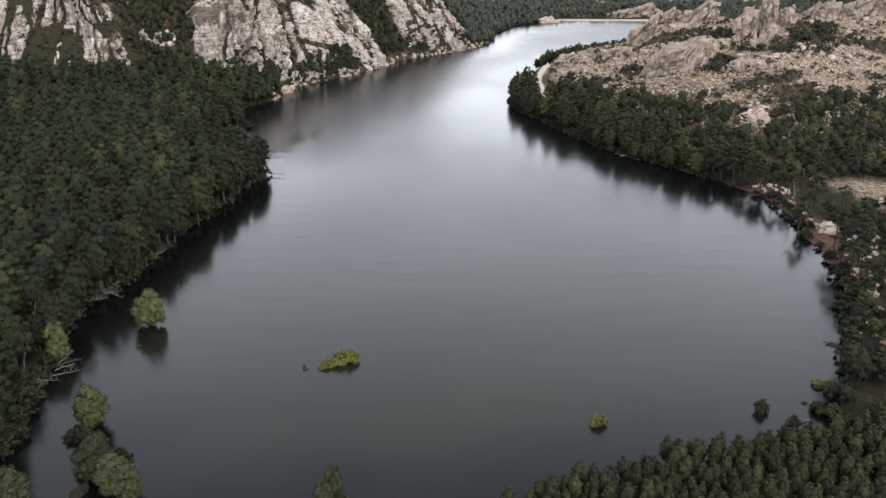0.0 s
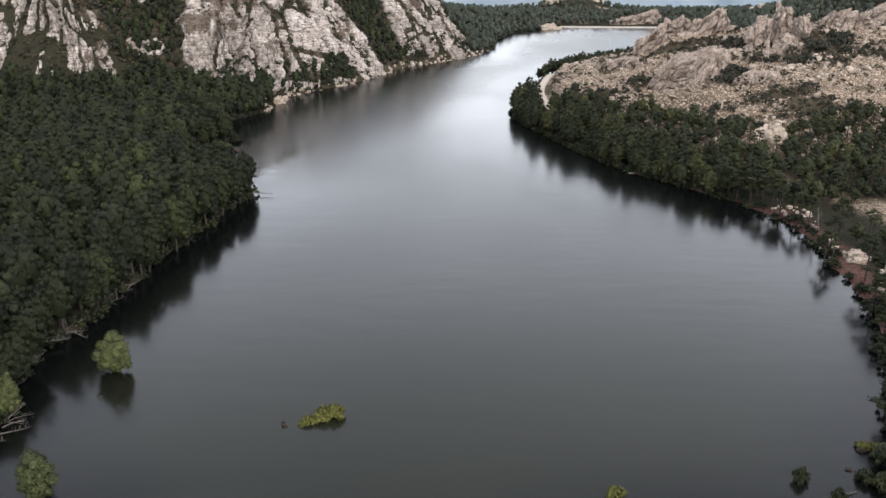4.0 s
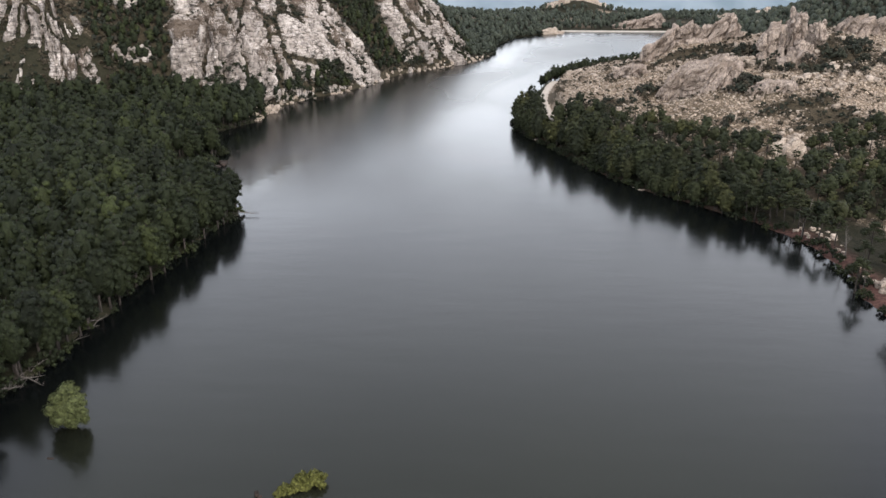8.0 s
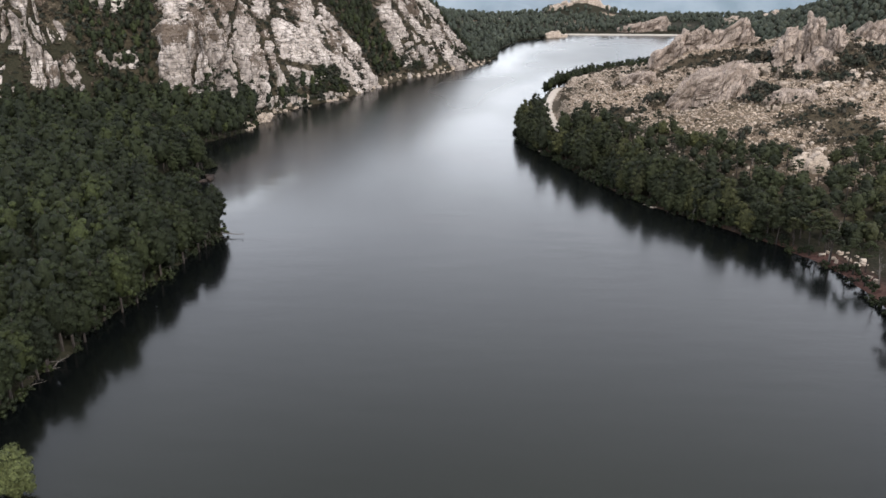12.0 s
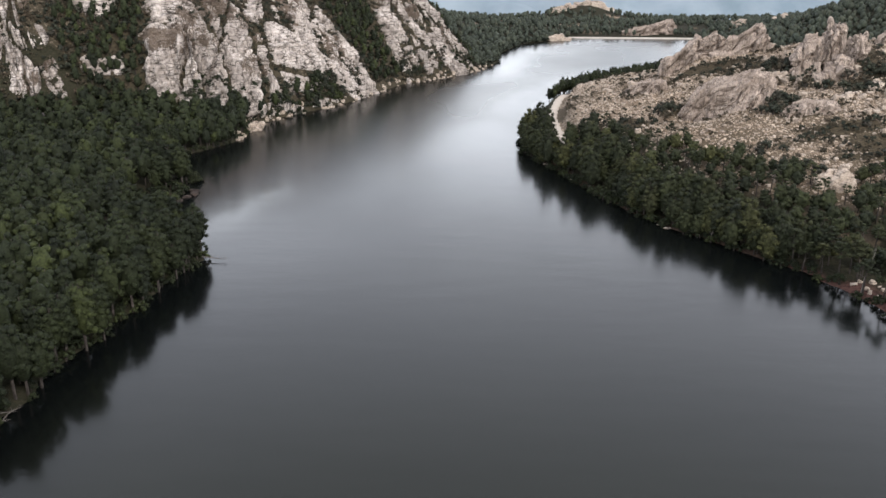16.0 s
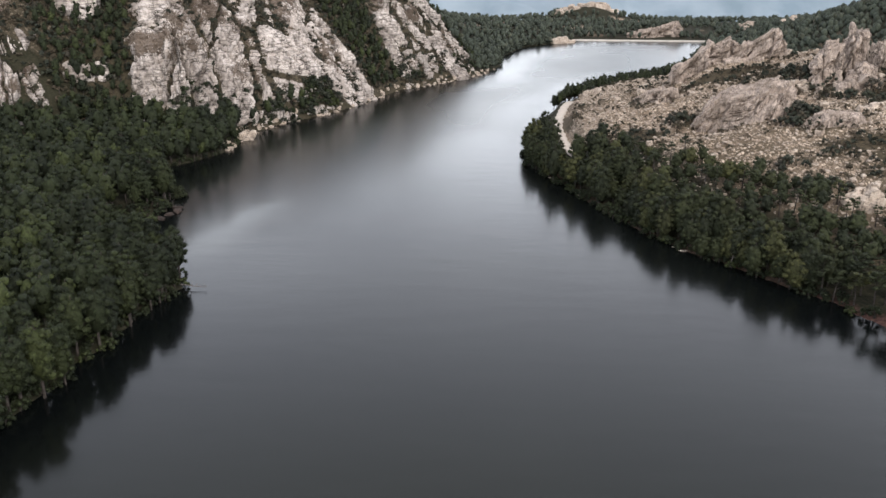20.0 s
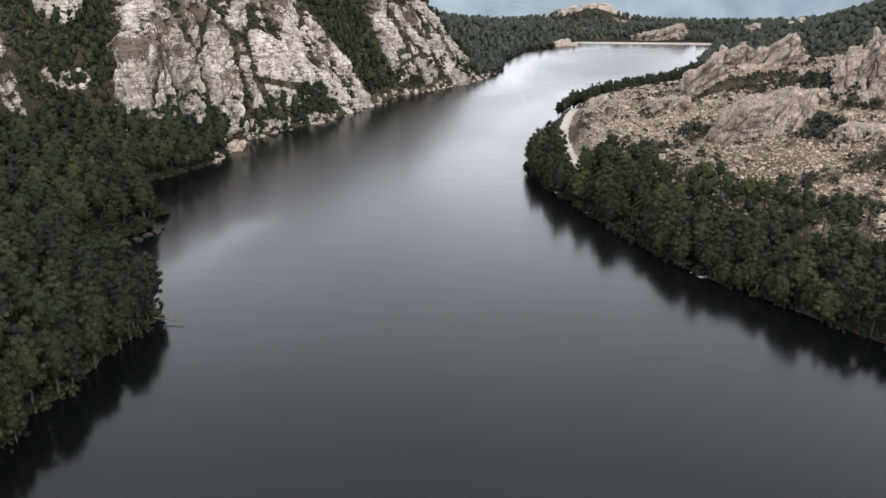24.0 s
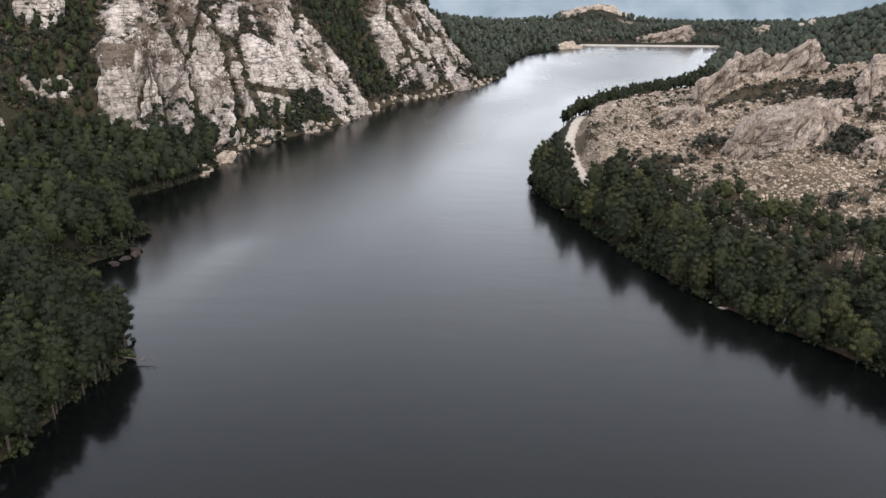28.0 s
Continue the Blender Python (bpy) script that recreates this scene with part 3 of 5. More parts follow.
def plates(s, z, deg, gap, proud, seed):
    """Relief of overlapping parallel plates on a face: each swells slowly and breaks off along a crisp, interrupted edge."""
    a = math.radians(deg)
    u, v = s * math.cos(a) + z * math.sin(a), -s * math.sin(a) + z * math.cos(a)
    ph = v / gap + 0.45 * vnoise(xyz(u * 0.07, v * 0.1, 3.0), seed) + 0.12 * vnoise(xyz(u * 0.4, v * 0.4, 7.0), seed + 1)
    row = np.floor(ph)
    brk = step(-0.25, 0.2, vnoise(xyz(u * 0.09 + row * 5.7, row * 3.1, 1.0), seed + 2))
    f = ph - row
    return proud * brk * (0.5 - f - 1.1 * step(0.13, 0.03, f))


LEDGES, SKIRT = [], []


def cliff_face(name, s0, s1, lean, d1, seed, gaps, label, soft=(0.04, 0.04), scrub=0.0, grain=(10.0, 3.4), dip=(12, 2.4), amount=1.25, sheets=(), pillars=(), ds=0.4, skirt=0):
    """A rock face on the massif between two stations of its foot; lean: metres by which each edge moves with height;
    sheets: sets of overlapping plates (degrees, spacing, proud); pillars: rounded columns (station, tilt, half width, top, proud)."""
    s, d = np.arange(s0 - 2, s1 + 2, ds), np.arange(-2.0, d1, ds)
    S, D = np.meshgrid(s, d, indexing="ij")
    edge0, edge1 = s0 + lean[0] * np.clip(D, 0, None), s1 + lean[1] * np.clip(D, 0, None)
    S = edge0 + (S - s0) / (s1 - s0) * (edge1 - edge0)
    S, D = S.ravel(), D.ravel()
    line = np.stack([np.interp(S, FOOT_S, FOOT[:, k]) for k in (0, 1)], 1)
    tang = np.stack([np.interp(S + 3, FOOT_S, FOOT[:, k]) - np.interp(S - 3, FOOT_S, FOOT[:, k]) for k in (0, 1)], 1)
    tang /= np.linalg.norm(tang, axis=1)[:, None]
    nrm = np.stack([-tang[:, 1], tang[:, 0]], 1)
    q = line + nrm * D[:, None]
    z = height(q[:, 0], q[:, 1])
    p = np.stack([q[:, 0], q[:, 1], z], 1)
    flat = np.stack([S, 0.35 * D, z], 1)
    lift = amount * joint_relief(flat, grain[0], grain[1], seed, dip[0], dip[1])
    for j, (deg, gap, proud) in enumerate(sheets):
        lift += plates(S, z, deg, gap, proud, seed + 60 + 3 * j)
    for cs, tilt, half, top_d, proud in pillars:
        off = (S - cs - tilt * D + 0.8 * vnoise(p * 0.2, seed + 13)) / half
        lift += proud * np.sqrt(np.clip(1 - off ** 2, 0, 1)) * step(top_d + 3, top_d - 3, D + 3 * vnoise(p * 0.12, seed + 15))
    u = (S - (s0 + lean[0] * D)) / np.maximum((s1 + lean[1] * D) - (s0 + lean[0] * D), 1.0)
    rim = np.minimum.reduce([step(0.0, soft[0], u), step(1.0, 1 - soft[1], u), step(-2.0, 1.0, D + 1.5 * vnoise(p * 0.3, seed)), step(d1, d1 - 6, D)])
    swell = 3.2 * rim - 3.0
    for cs, tilt, width, depth in gaps:
        off = np.abs(S - (cs + tilt * D) + 1.4 * vnoise(p * 0.25, seed + 7))
        swell -= depth * step(width, width * 0.35, off)
    lift = lift + swell + 1.6 + 1.5 * fbm(p * 0.085, 2, seed + 31)
    lift = np.where(rim > 0.8, np.maximum(lift, -0.2), lift)
    p = p + np.concatenate([-nrm * 0.7 * lift[:, None], 0.72 * lift[:, None]], 1)
    cleft = np.zeros(len(S))
    for cs, tilt, width, depth in gaps:
        cleft = np.maximum(cleft, step(width * 1.3, width * 0.5, np.abs(S - (cs + tilt * D) + 1.4 * vnoise(p * 0.25, seed + 7))))
    growth = np.clip(scrub + 0.55 * cleft + 0.8 * (D / d1 - 0.45) + 0.75 * fbm(p * 0.1, 3, seed + 41) - 0.25 * step(-0.5, 1.2, lift), 0, 1)
    low = (lift <= np.quantile(lift[rim > 0.9], 0.2)) & (rim > 0.85)
    hit = np.nonzero(low | ((growth > 0.42) & (RNG.uniform(size=len(growth)) < 0.05) & (rim > 0.6)))[0]
    LEDGES.append(p[RNG.choice(hit, int((s1 - s0) * 2 * (3.0 + 8 * max(scrub, 0))))])
    foot = np.nonzero((D > -0.5) & (D < 8 + 5 * vnoise(xyz(S * 0.07, 0.0), seed + 17)) & (vnoise(p * 0.16, seed + 19) > -0.1) & (u > 0.25 if s0 < 200 else u > -1))[0]
    if skirt:
        SKIRT.append(p[RNG.choice(foot, skirt)])
    ob = part(name, mesh_of(name, p, grid_faces(len(s), len(d)), [CLIFF], smooth=False, floats={"growth": growth}))
    return tagged(ob, label, "cliff")


cliff_face("cliff", 74, 137, (0.0, 0.0), 44, 101, [(86, 0.0, 1.4, 3.6), (96, 0.1, 1.8, 4.2), (109, -0.1, 1.4, 3.2), (121, 0.2, 1.0, 2.0)], "pale granite buttress split by dark vertical gullies", scrub=0.1,
           sheets=((33, 3.8, 1.5), (-62, 6.0, 1.1), (38, 1.6, 0.5)))
cliff_face("cliff", 158, 208.5, (0.0, 0.95), 48, 103, [(170, 0.05, 1.9, 4.2), (182.5, 0.2, 2.0, 4.4), (194, 0.35, 1.8, 4.0), (207, 0.6, 2.2, 4.5), (176, 1.3, 1.6, 3.0)],
           "pale jointed granite buttress of rounded pillars above the pine wood", (0.03, 0.012), 0.33, (8.0, 2.8), (12, 2.2), 0.8,
           sheets=((26, 3.6, 1.7), (-58, 5.5, 1.2), (32, 1.5, 0.6)),
           pillars=((164, 0.05, 6.5, 25, 3.2), (176.5, 0.12, 6.5, 20, 3.2), (188.5, 0.28, 6.5, 26, 2.6), (201, 0.45, 7.5, 22, 3.0)), ds=0.28, skirt=70)
cliff_face("cliff", 207.5, 263, (0.97, -0.4), 46, 107, [(238, 0.4, 0.7, 0.9)], "smooth bright granite slab rising from the shore", (0.012, 0.05), -0.16, (15.0, 4.5), (75, 2.0), 0.45,
           sheets=((-22, 3.8, 1.6), (-18, 1.6, 0.55), (62, 9.0, 0.9)), ds=0.28, skirt=170)
cliff_face("cliff", 259, 279, (-0.38, 0.28), 44, 113, [(268, 0.0, 0.8, 1.4)], "broken brown granite overgrown with heath", (0.1, 0.14), 0.42, (6.0, 2.4), (30, 1.8), 1.0, sheets=((-30, 3.2, 0.6),))
cliff_face("cliff", 305, 369, (0.25, 0.12), 46, 109, [(322, 0.2, 2.0, 3.4), (338, 0.15, 1.8, 3.2), (353, 0.1, 1.5, 3.0)], "tan granite ridge with shrubs in its gullies", scrub=0.26, dip=(20, 2.4),
           sheets=((-35, 3.6, 1.4), (60, 5.0, 1.0)), skirt=60)


def angular(seed, points=22):
    """A broken block within a unit cube: a hull with plane faces, roughened a little."""
    rng = np.random.default_rng(seed)
    n = rng.normal(size=(points, 3))
    n /= np.linalg.norm(n, axis=1)[:, None]
    n = np.sign(n) * np.abs(n) ** 0.5
    n *= 0.5 / np.abs(n).max(0)
    bm = bmesh.new()
    for c in n:
        bm.verts.new(c)
    made = bmesh.ops.convex_hull(bm, input=bm.verts)
    inner = [g for g in made["geom_interior"] if isinstance(g, bmesh.types.BMVert)]
    bmesh.ops.delete(bm, geom=inner, context="VERTS")
    bmesh.ops.subdivide_edges(bm, edges=bm.edges, cuts=2, use_grid_fill=True)
    bmesh.ops.triangulate(bm, faces=bm.faces)
    bm.verts.ensure_lookup_table()
    bm.verts.index_update()
    v = np.array([q.co[:] for q in bm.verts])
    f = np.array([[q.index for q in g.verts] for g in bm.faces])
    bm.free()
    c1, c2, rnd, off = cells(v * 2.6 + seed, seed)
    v = v * (1 + 0.07 * fbm(v * 3 + seed, 3, seed) - 0.1 * step(0.12, 0, c2 - c1) + 0.1 * (rnd - 0.5))[:, None]
    return v, f


BLOCKS = {}


def block_of(mat, k):
    """One of twelve broken blocks in a stone."""
    key = (mat.name, k % 12)
    if key not in BLOCKS:
        BLOCKS[key] = mesh_of("block", *angular(400 + k % 12), [mat])
    return BLOCKS[key]


def ground_at(x, y):
    return float(height(np.array([x]), np.array([y]))[0])


def tor(name, at, size, turn, seed, count, label, mat=CRAG, lean=12.0, tall=1.25):
    """A rock mass of leaning, jointed pillars, highest in the middle, each a stack of broken blocks on the ground below it."""
    rng = np.random.default_rng(seed)
    ct, st = math.cos(radians(turn)), math.sin(radians(turn))
    g0 = ground_at(at[0], at[1])
    top = new(name)
    top.location = (at[0], at[1], g0)
    for k in range(count):
        rho, th = math.sqrt((k + 0.3) / count) * 0.9, k * 2.399 + rng.uniform(-0.3, 0.3)
        ox, oy = rho * math.cos(th) * size[0] / 2, rho * math.sin(th) * size[1] / 2
        px, py = at[0] + ox * ct - oy * st, at[1] + ox * st + oy * ct
        g = ground_at(px, py)
        h = size[2] * (1.05 - 0.65 * rho ** 1.5) * rng.uniform(0.7, 1.12)
        w = math.sqrt(size[0] * size[1] / count) * rng.uniform(1.2, 1.7)
        tip = Euler((radians(rng.normal() * 5), radians(lean + rng.normal() * 5), radians(turn + rng.normal() * 14)))
        up = tip.to_matrix() @ Vector((0, 0, 1))
        z, narrow = -0.35 * w, 1.0
        while z < h - 0.25 * w:
            hh = min(w * rng.uniform(0.9, 1.9) * tall, max(h - z, 0.7 * w))
            c = Vector((px - at[0], py - at[1], g - g0)) + up * (z + hh * 0.5) + Vector(rng.normal(size=3) * 0.06 * w)
            ob = part("block", block_of(mat, int(rng.integers(0, 12))), top)
            turned = Euler((tip.x + rng.normal() * 0.06, tip.y + rng.normal() * 0.06, tip.z + rng.integers(0, 2) * math.pi))
            ob.matrix_basis = Matrix.LocRotScale(c, turned, (w * narrow * 1.1, w * narrow * rng.uniform(0.85, 1.15), hh * 1.14))
            z += hh * 0.93
            narrow *= rng.uniform(0.8, 1.0)
    return tagged(top, label, "rock")


def crag(name, at, size, turn, seed, label, profile=((-1, 1), (1, 1)), grain=(4.5, 1.6), dip=(-28, 3.2), amount=1.0, level=6, square=0.6, shear=0.0, sheets=(), mat=CRAG, sink=0.3, follow=0.8):
    """One solid rock mass: a squared dome with a given skyline, cut by leaning joints and plates, set into the slope."""
    v, f = ico(level)
    wide, deep, high = size
    body = np.sign(v) * np.abs(v) ** square
    p = body * (wide / 2, deep / 2, high)
    tall = np.interp(body[:, 0], [a for a, _ in profile], [b for _, b in profile])
    p[:, 2] = np.where(p[:, 2] > 0, p[:, 2] * tall, p[:, 2] * sink)
    n = v / np.array([wide, deep, 1.5 * high])
    n /= np.linalg.norm(n, axis=1)[:, None]
    q = p + seed * 9.7
    lift = amount * joint_relief(q, grain[0], grain[1], seed, dip[0], dip[1]) + 0.12 * high * fbm(q * 1.6 / wide, 2, seed + 3)
    for j, (deg, gap, proud) in enumerate(sheets):
        lift += plates(p[:, 0], p[:, 2], deg, gap, proud, seed + 70 + 3 * j)
    p = p + n * lift[:, None]
    p[:, 0] += shear * p[:, 2]
    c, t = math.cos(radians(turn)), math.sin(radians(turn))
    x, y = p[:, 0] * c - p[:, 1] * t, p[:, 0] * t + p[:, 1] * c
    r = 0.35 * wide
    g0 = np.mean([ground_at(at[0] + a * r, at[1] + b * r) for a, b in ((0, 0), (1, 0), (-1, 0), (0, 1), (0, -1))])
    sx = (ground_at(at[0] + r, at[1]) - ground_at(at[0] - r, at[1])) / (2 * r)
    sy = (ground_at(at[0], at[1] + r) - ground_at(at[0], at[1] - r)) / (2 * r)
    ob = part(name, mesh_of(name, np.stack([x, y, p[:, 2] + follow * (sx * x + sy * y)], 1), f, [mat]))
    ob.location = (at[0], at[1], g0)
    return tagged(ob, label, "rock")


# smaller faces in the wooded gully and outcrops of the eastern hill
tor("rock_outcrop", (-128, 337), (9, 5, 2.4), 20, 3, 16, "small pale outcrop among dark trees", CLIFF)
tor("rock_outcrop", (-122, 341), (7, 4, 2.6), 20, 33, 12, "small pale outcrop among dark trees", CLIFF)
tor("rock_outcrop", (-134, 356), (12, 9, 14), 15, 4, 16, "tall stained granite rib above the wood", CLIFF)
crag("slab_rock", (75, 304), (26, 13, 8.5), -29, 5, "broad pink-grey slab with slanting cracks", ((-1, 0.25), (-0.75, 0.7), (-0.3, 0.95), (0.6, 1.0), (1, 0.8)), (4.0, 1.5), (-30, 4.0), 0.75, 6, 0.55, 0.1, ((60, 3.0, 0.8), (52, 1.3, 0.3)))
crag("tor", (100.5, 314), (8.6, 8, 11), -10, 6, "rounded granite tor block split by joints", ((-1, 0.7), (-0.3, 0.95), (0.5, 1.0), (1, 0.85)), (5.0, 1.8), (8, 2.2), 0.9, 6, 0.6, 0.08, ((15, 4.5, 0.7),))
crag("tor", (109.5, 318), (7, 6.5, 12), 10, 8, "granite tor of upright weathered pillars", ((-1, 0.75), (-0.4, 1.05), (0.0, 0.9), (0.5, 1.0), (1, 0.7)), (2.6, 1.2), (4, 4.5), 1.5, 6, 0.55, 0.05)
crag("tor", (115.5, 314), (5.5, 6, 8), 20, 28, "granite tor of upright weathered pillars", ((-1, 0.9), (0.2, 1.0), (1, 0.5)), (2.6, 1.2), (-4, 4.0), 1.4, 5, 0.55)
tor("tor", (108, 308), (13, 6, 4.5), 30, 8, 12, "low granite blocks at the foot of a tor", CRAG, 4)
crag("summit_crag", (92, 347), (16, 10, 10), -8, 9, "jagged granite summit crag", ((-1, 0.45), (-0.3, 0.6), (0.25, 1.0), (0.6, 1.0), (1, 0.35)), (3.6, 1.4), (-38, 3.2), 1.4, 6, 0.5, 0.05, ((48, 2.6, 0.7),), follow=0.3, sink=0.7)
crag("summit_crag", (79, 348), (15, 9, 8.5), -6, 10, "leaning granite crag on the ridge", ((-1, 0.35), (-0.4, 0.9), (-0.1, 0.75), (0.4, 0.95), (1, 0.6)), (3.6, 1.4), (-40, 3.0), 1.4, 6, 0.5, 0.05, ((46, 2.6, 0.7),), follow=0.3, sink=0.7)
crag("summit_crag", (70, 346), (12, 8, 8), 0, 11, "leaning granite crag on the ridge", ((-1, 0.3), (0.0, 0.75), (0.5, 1.0), (1, 0.7)), (3.4, 1.3), (-40, 3.0), 1.3, 6, 0.5, 0.1, ((44, 2.4, 0.7),), follow=0.3, sink=0.7)
crag("summit_crag", (138, 332), (18, 9, 6.5), 5, 12, "long pale granite crag on the ridge", ((-1, 0.8), (-0.7, 1.1), (-0.5, 0.7), (0.2, 0.8), (1, 0.6)), (4.5, 1.7), (-24, 2.4), 1.1, 6, 0.6, 0.2, ((40, 3.0, 0.6),))
crag("summit_crag", (156, 334), (30, 12, 9), -8, 13, "long pale granite crag on the ridge", ((-1, 0.6), (-0.2, 1.0), (0.4, 0.8), (1, 0.6)), (4.5, 1.7), (-24, 2.4), 1.1, 6, 0.6, 0.2, ((40, 3.0, 0.6),))
tor("pinnacle", (121, 349), (4, 3, 6), 0, 29, 4, "slender granite pinnacle on the ridge", CRAG, 3)
tor("rock_outcrop", (84, 244), (9, 5, 4.5), 0, 14, 16, "pale blocky outcrop at the edge of the pines", BOULDER, 5)
crag("rock_outcrop", (57, 330), (15, 7, 5), -42, 15, "low ribbed outcrop on the stony slope", ((-1, 0.3), (0.0, 0.8), (0.7, 1.0), (1, 0.6)), (3.2, 1.3), (-32, 3.6), 0.9, 5, 0.6, 0.2, ((55, 2.2, 0.6),))
crag("rock_outcrop", (92, 284), (16, 7, 3.2), -14, 16, "low ribbed outcrop on the stony slope", ((-1, 0.4), (0.0, 0.9), (1, 0.7)), (3.0, 1.2), (-28, 3.0), 0.9, 5, 0.6, 0.1, ((60, 2.0, 0.5),))
tor("rock_outcrop", (88, 349), (26, 10, 3.5), 20, 37, 22, "broken rock below the summit crags", CRAG, 20)
crag("knoll", (120, 681), (24, 11, 6), 8, 57, "pink-grey rocky knoll behind the dam", ((-1, 0.3), (0, 0.8), (0.5, 1.0), (1, 0.6)), (3.0, 1.4), (-30, 2.4), 1.7, 5, 0.55, 0.1, ((30, 2.2, 0.8),))
crag("knoll", (137, 686), (24, 13, 10), 8, 17, "pink-grey rocky knoll behind the dam", ((-1, 0.4), (-0.3, 0.7), (0.1, 0.85), (0.6, 1.0), (1, 0.5)), (3.2, 1.5), (-35, 2.4), 1.8, 5, 0.6, 0.15, ((30, 2.6, 0.6),))
tor("shore_rock", (-75.5, 339), (8, 5, 3.5), 30, 18, 4, "pale rounded rock at the waterline", BOULDER, 5)
tor("knoll", (60, 648), (20, 8, 4), 20, 19, 10, "pale rocks on the point before the dam", BOULDER, 8)
tor("rock_outcrop", (78, 171), (7, 4, 1.6), 70, 20, 16, "pale rocks among shore pines", BOULDER, 5)
tor("far_outcrop", (104, 800), (34, 14, 4.5), 0, 21, 24, "pale rock on a distant hill", BOULDER, 8)
tor("far_outcrop", (76, 792), (22, 10, 4), 0, 22, 16, "pale rock on a distant hill", BOULDER, 8)
tor("far_outcrop", (215, 660), (14, 8, 6), 0, 23, 10, "pale rock on a wooded hill", BOULDER, 8)
tor("far_outcrop", (196, 690), (14, 8, 6), 0, 24, 10, "pale rock on a wooded hill", BOULDER, 8)

# ---- plants ----
def tufts(c, r, count, size, flat=1.0, rng=RNG, out=None):
    """Leaf triangles over a clump; out: the way out of the whole crown there."""
    n = rng.normal(size=(count, 3))
    n[:, 2] = n[:, 2] * 0.8 + 0.25
    if out is not None:
        n = n + 0.7 * out
    n /= np.linalg.norm(n, axis=1)[:, None]
    p = c + n * r * rng.uniform(0.78, 1.18, (count, 1)) * np.array([1, 1, flat])
    o = n + 0.46 * rng.normal(size=(count, 3))
    if out is not None:
        o = o + 0.6 * out
    o /= np.linalg.norm(o, axis=1)[:, None]
    a = np.cross(o, rng.normal(size=(count, 3)))
    a /= np.linalg.norm(a, axis=1)[:, None]
    b = np.cross(o, a)
    s = size * rng.uniform(0.7, 1.4, (count, 1))
    v = np.stack([p + a * s, p - 0.5 * a * s + 0.8 * b * s, p - 0.5 * a * s - 0.8 * b * s], 1).reshape(-1, 3)
    return v, np.arange(3 * count).reshape(-1, 3)


def clump(c, r, count, size, flat, rng, out=None, inner=True):
    if not inner:
        return tufts(c, r, count, size, flat, rng, out)
    v, f = ico(1)
    v = v * r * 0.74 * rng.uniform(0.8, 1.15, (len(v), 1)) * np.array([1, 1, flat]) + c
    return joined([(v, f), tufts(c, r, count, size, flat, rng, out)])


def pine(seed, high, wide, style, clumps, count, size, low=0.64, limbs=True, lump=(0.26, 0.4), core=0.78, reach=(0.68, 0.9), inner=True):
    """Trunk and crown of a tree standing at the origin."""
    rng = np.random.default_rng(seed)
    lean = rng.normal(size=2) * 0.25
    pts = [(0, 0, -0.6), (lean[0] * 0.3, lean[1] * 0.3, high * 0.35), (lean[0], lean[1], high * 0.7), (lean[0] * 1.1, lean[1] * 1.1, high * 0.9)]
    wood = [tube(pts, [0.2, 0.16, 0.11, 0.04], 6)]
    crown = []
    if style in ("round", "young"):
        mid, up = (high * low, high * (0.99 - low)) if style == "round" else (high * 0.52, high * 0.46)
        v, f = ico(2 if clumps > 3 else 1)
        v[:, :2] *= (1 - 0.35 * np.clip(v[:, 2:], 0, 1)) if style == "young" else 1
        v = v * np.array([wide, wide, up]) * core * rng.uniform(0.92, 1.06, (len(v), 1)) + (lean[0], lean[1], mid)
        crown.append((v, f))
    for k in range(clumps):
        u = (k + 0.5) / clumps
        th = k * 2.399 + rng.uniform(-0.4, 0.4)
        out = None
        if style in ("round", "young"):
            cz = 0.96 - 1.45 * u
            cr = math.sqrt(max(1 - cz * cz, 0))
            if style == "young":
                cr *= 0.42 + 0.7 * u
            out = np.array([cr * math.cos(th), cr * math.sin(th), cz * 0.8])
            k_out = rng.uniform(*reach)
            c = np.array([cr * math.cos(th) * wide * k_out + lean[0], cr * math.sin(th) * wide * k_out + lean[1], mid + up * cz * k_out])
            z, rho = c[2], wide * cr
            r, flat = wide * rng.uniform(*lump), 0.95
        else:
            if style == "flat":
                layer = k % 4
                z = high * (0.96 - 0.095 * layer) + rng.normal() * 0.2
                rho = wide * (0.3 + 0.24 * layer) * rng.uniform(0.35, 1.1)
                r, flat = wide * rng.uniform(0.24, 0.38), 0.5
            else:
                rho = wide * math.sqrt(u) * rng.uniform(0.7, 1.0)
                z = high * (0.8 - 0.55 * u ** 1.5) * rng.uniform(0.75, 1.1)
                r, flat = wide * rng.uniform(0.32, 0.48), 0.9
            c = np.array([rho * math.cos(th) + lean[0], rho * math.sin(th) + lean[1], z])
        crown.append(clump(c, r, count, size, flat, rng, out, inner))
        if limbs and style != "bush" and k % 3 == 0:
            foot = np.array([lean[0] * 0.8, lean[1] * 0.8, max(z - 0.8 - 0.25 * rho, high * 0.25)])
            wood.append(tube([foot, foot * 0.4 + c * 0.6 + (0, 0, -0.15), c], [0.07, 0.05, 0.02], 4))
    return joined(wood), joined(crown)


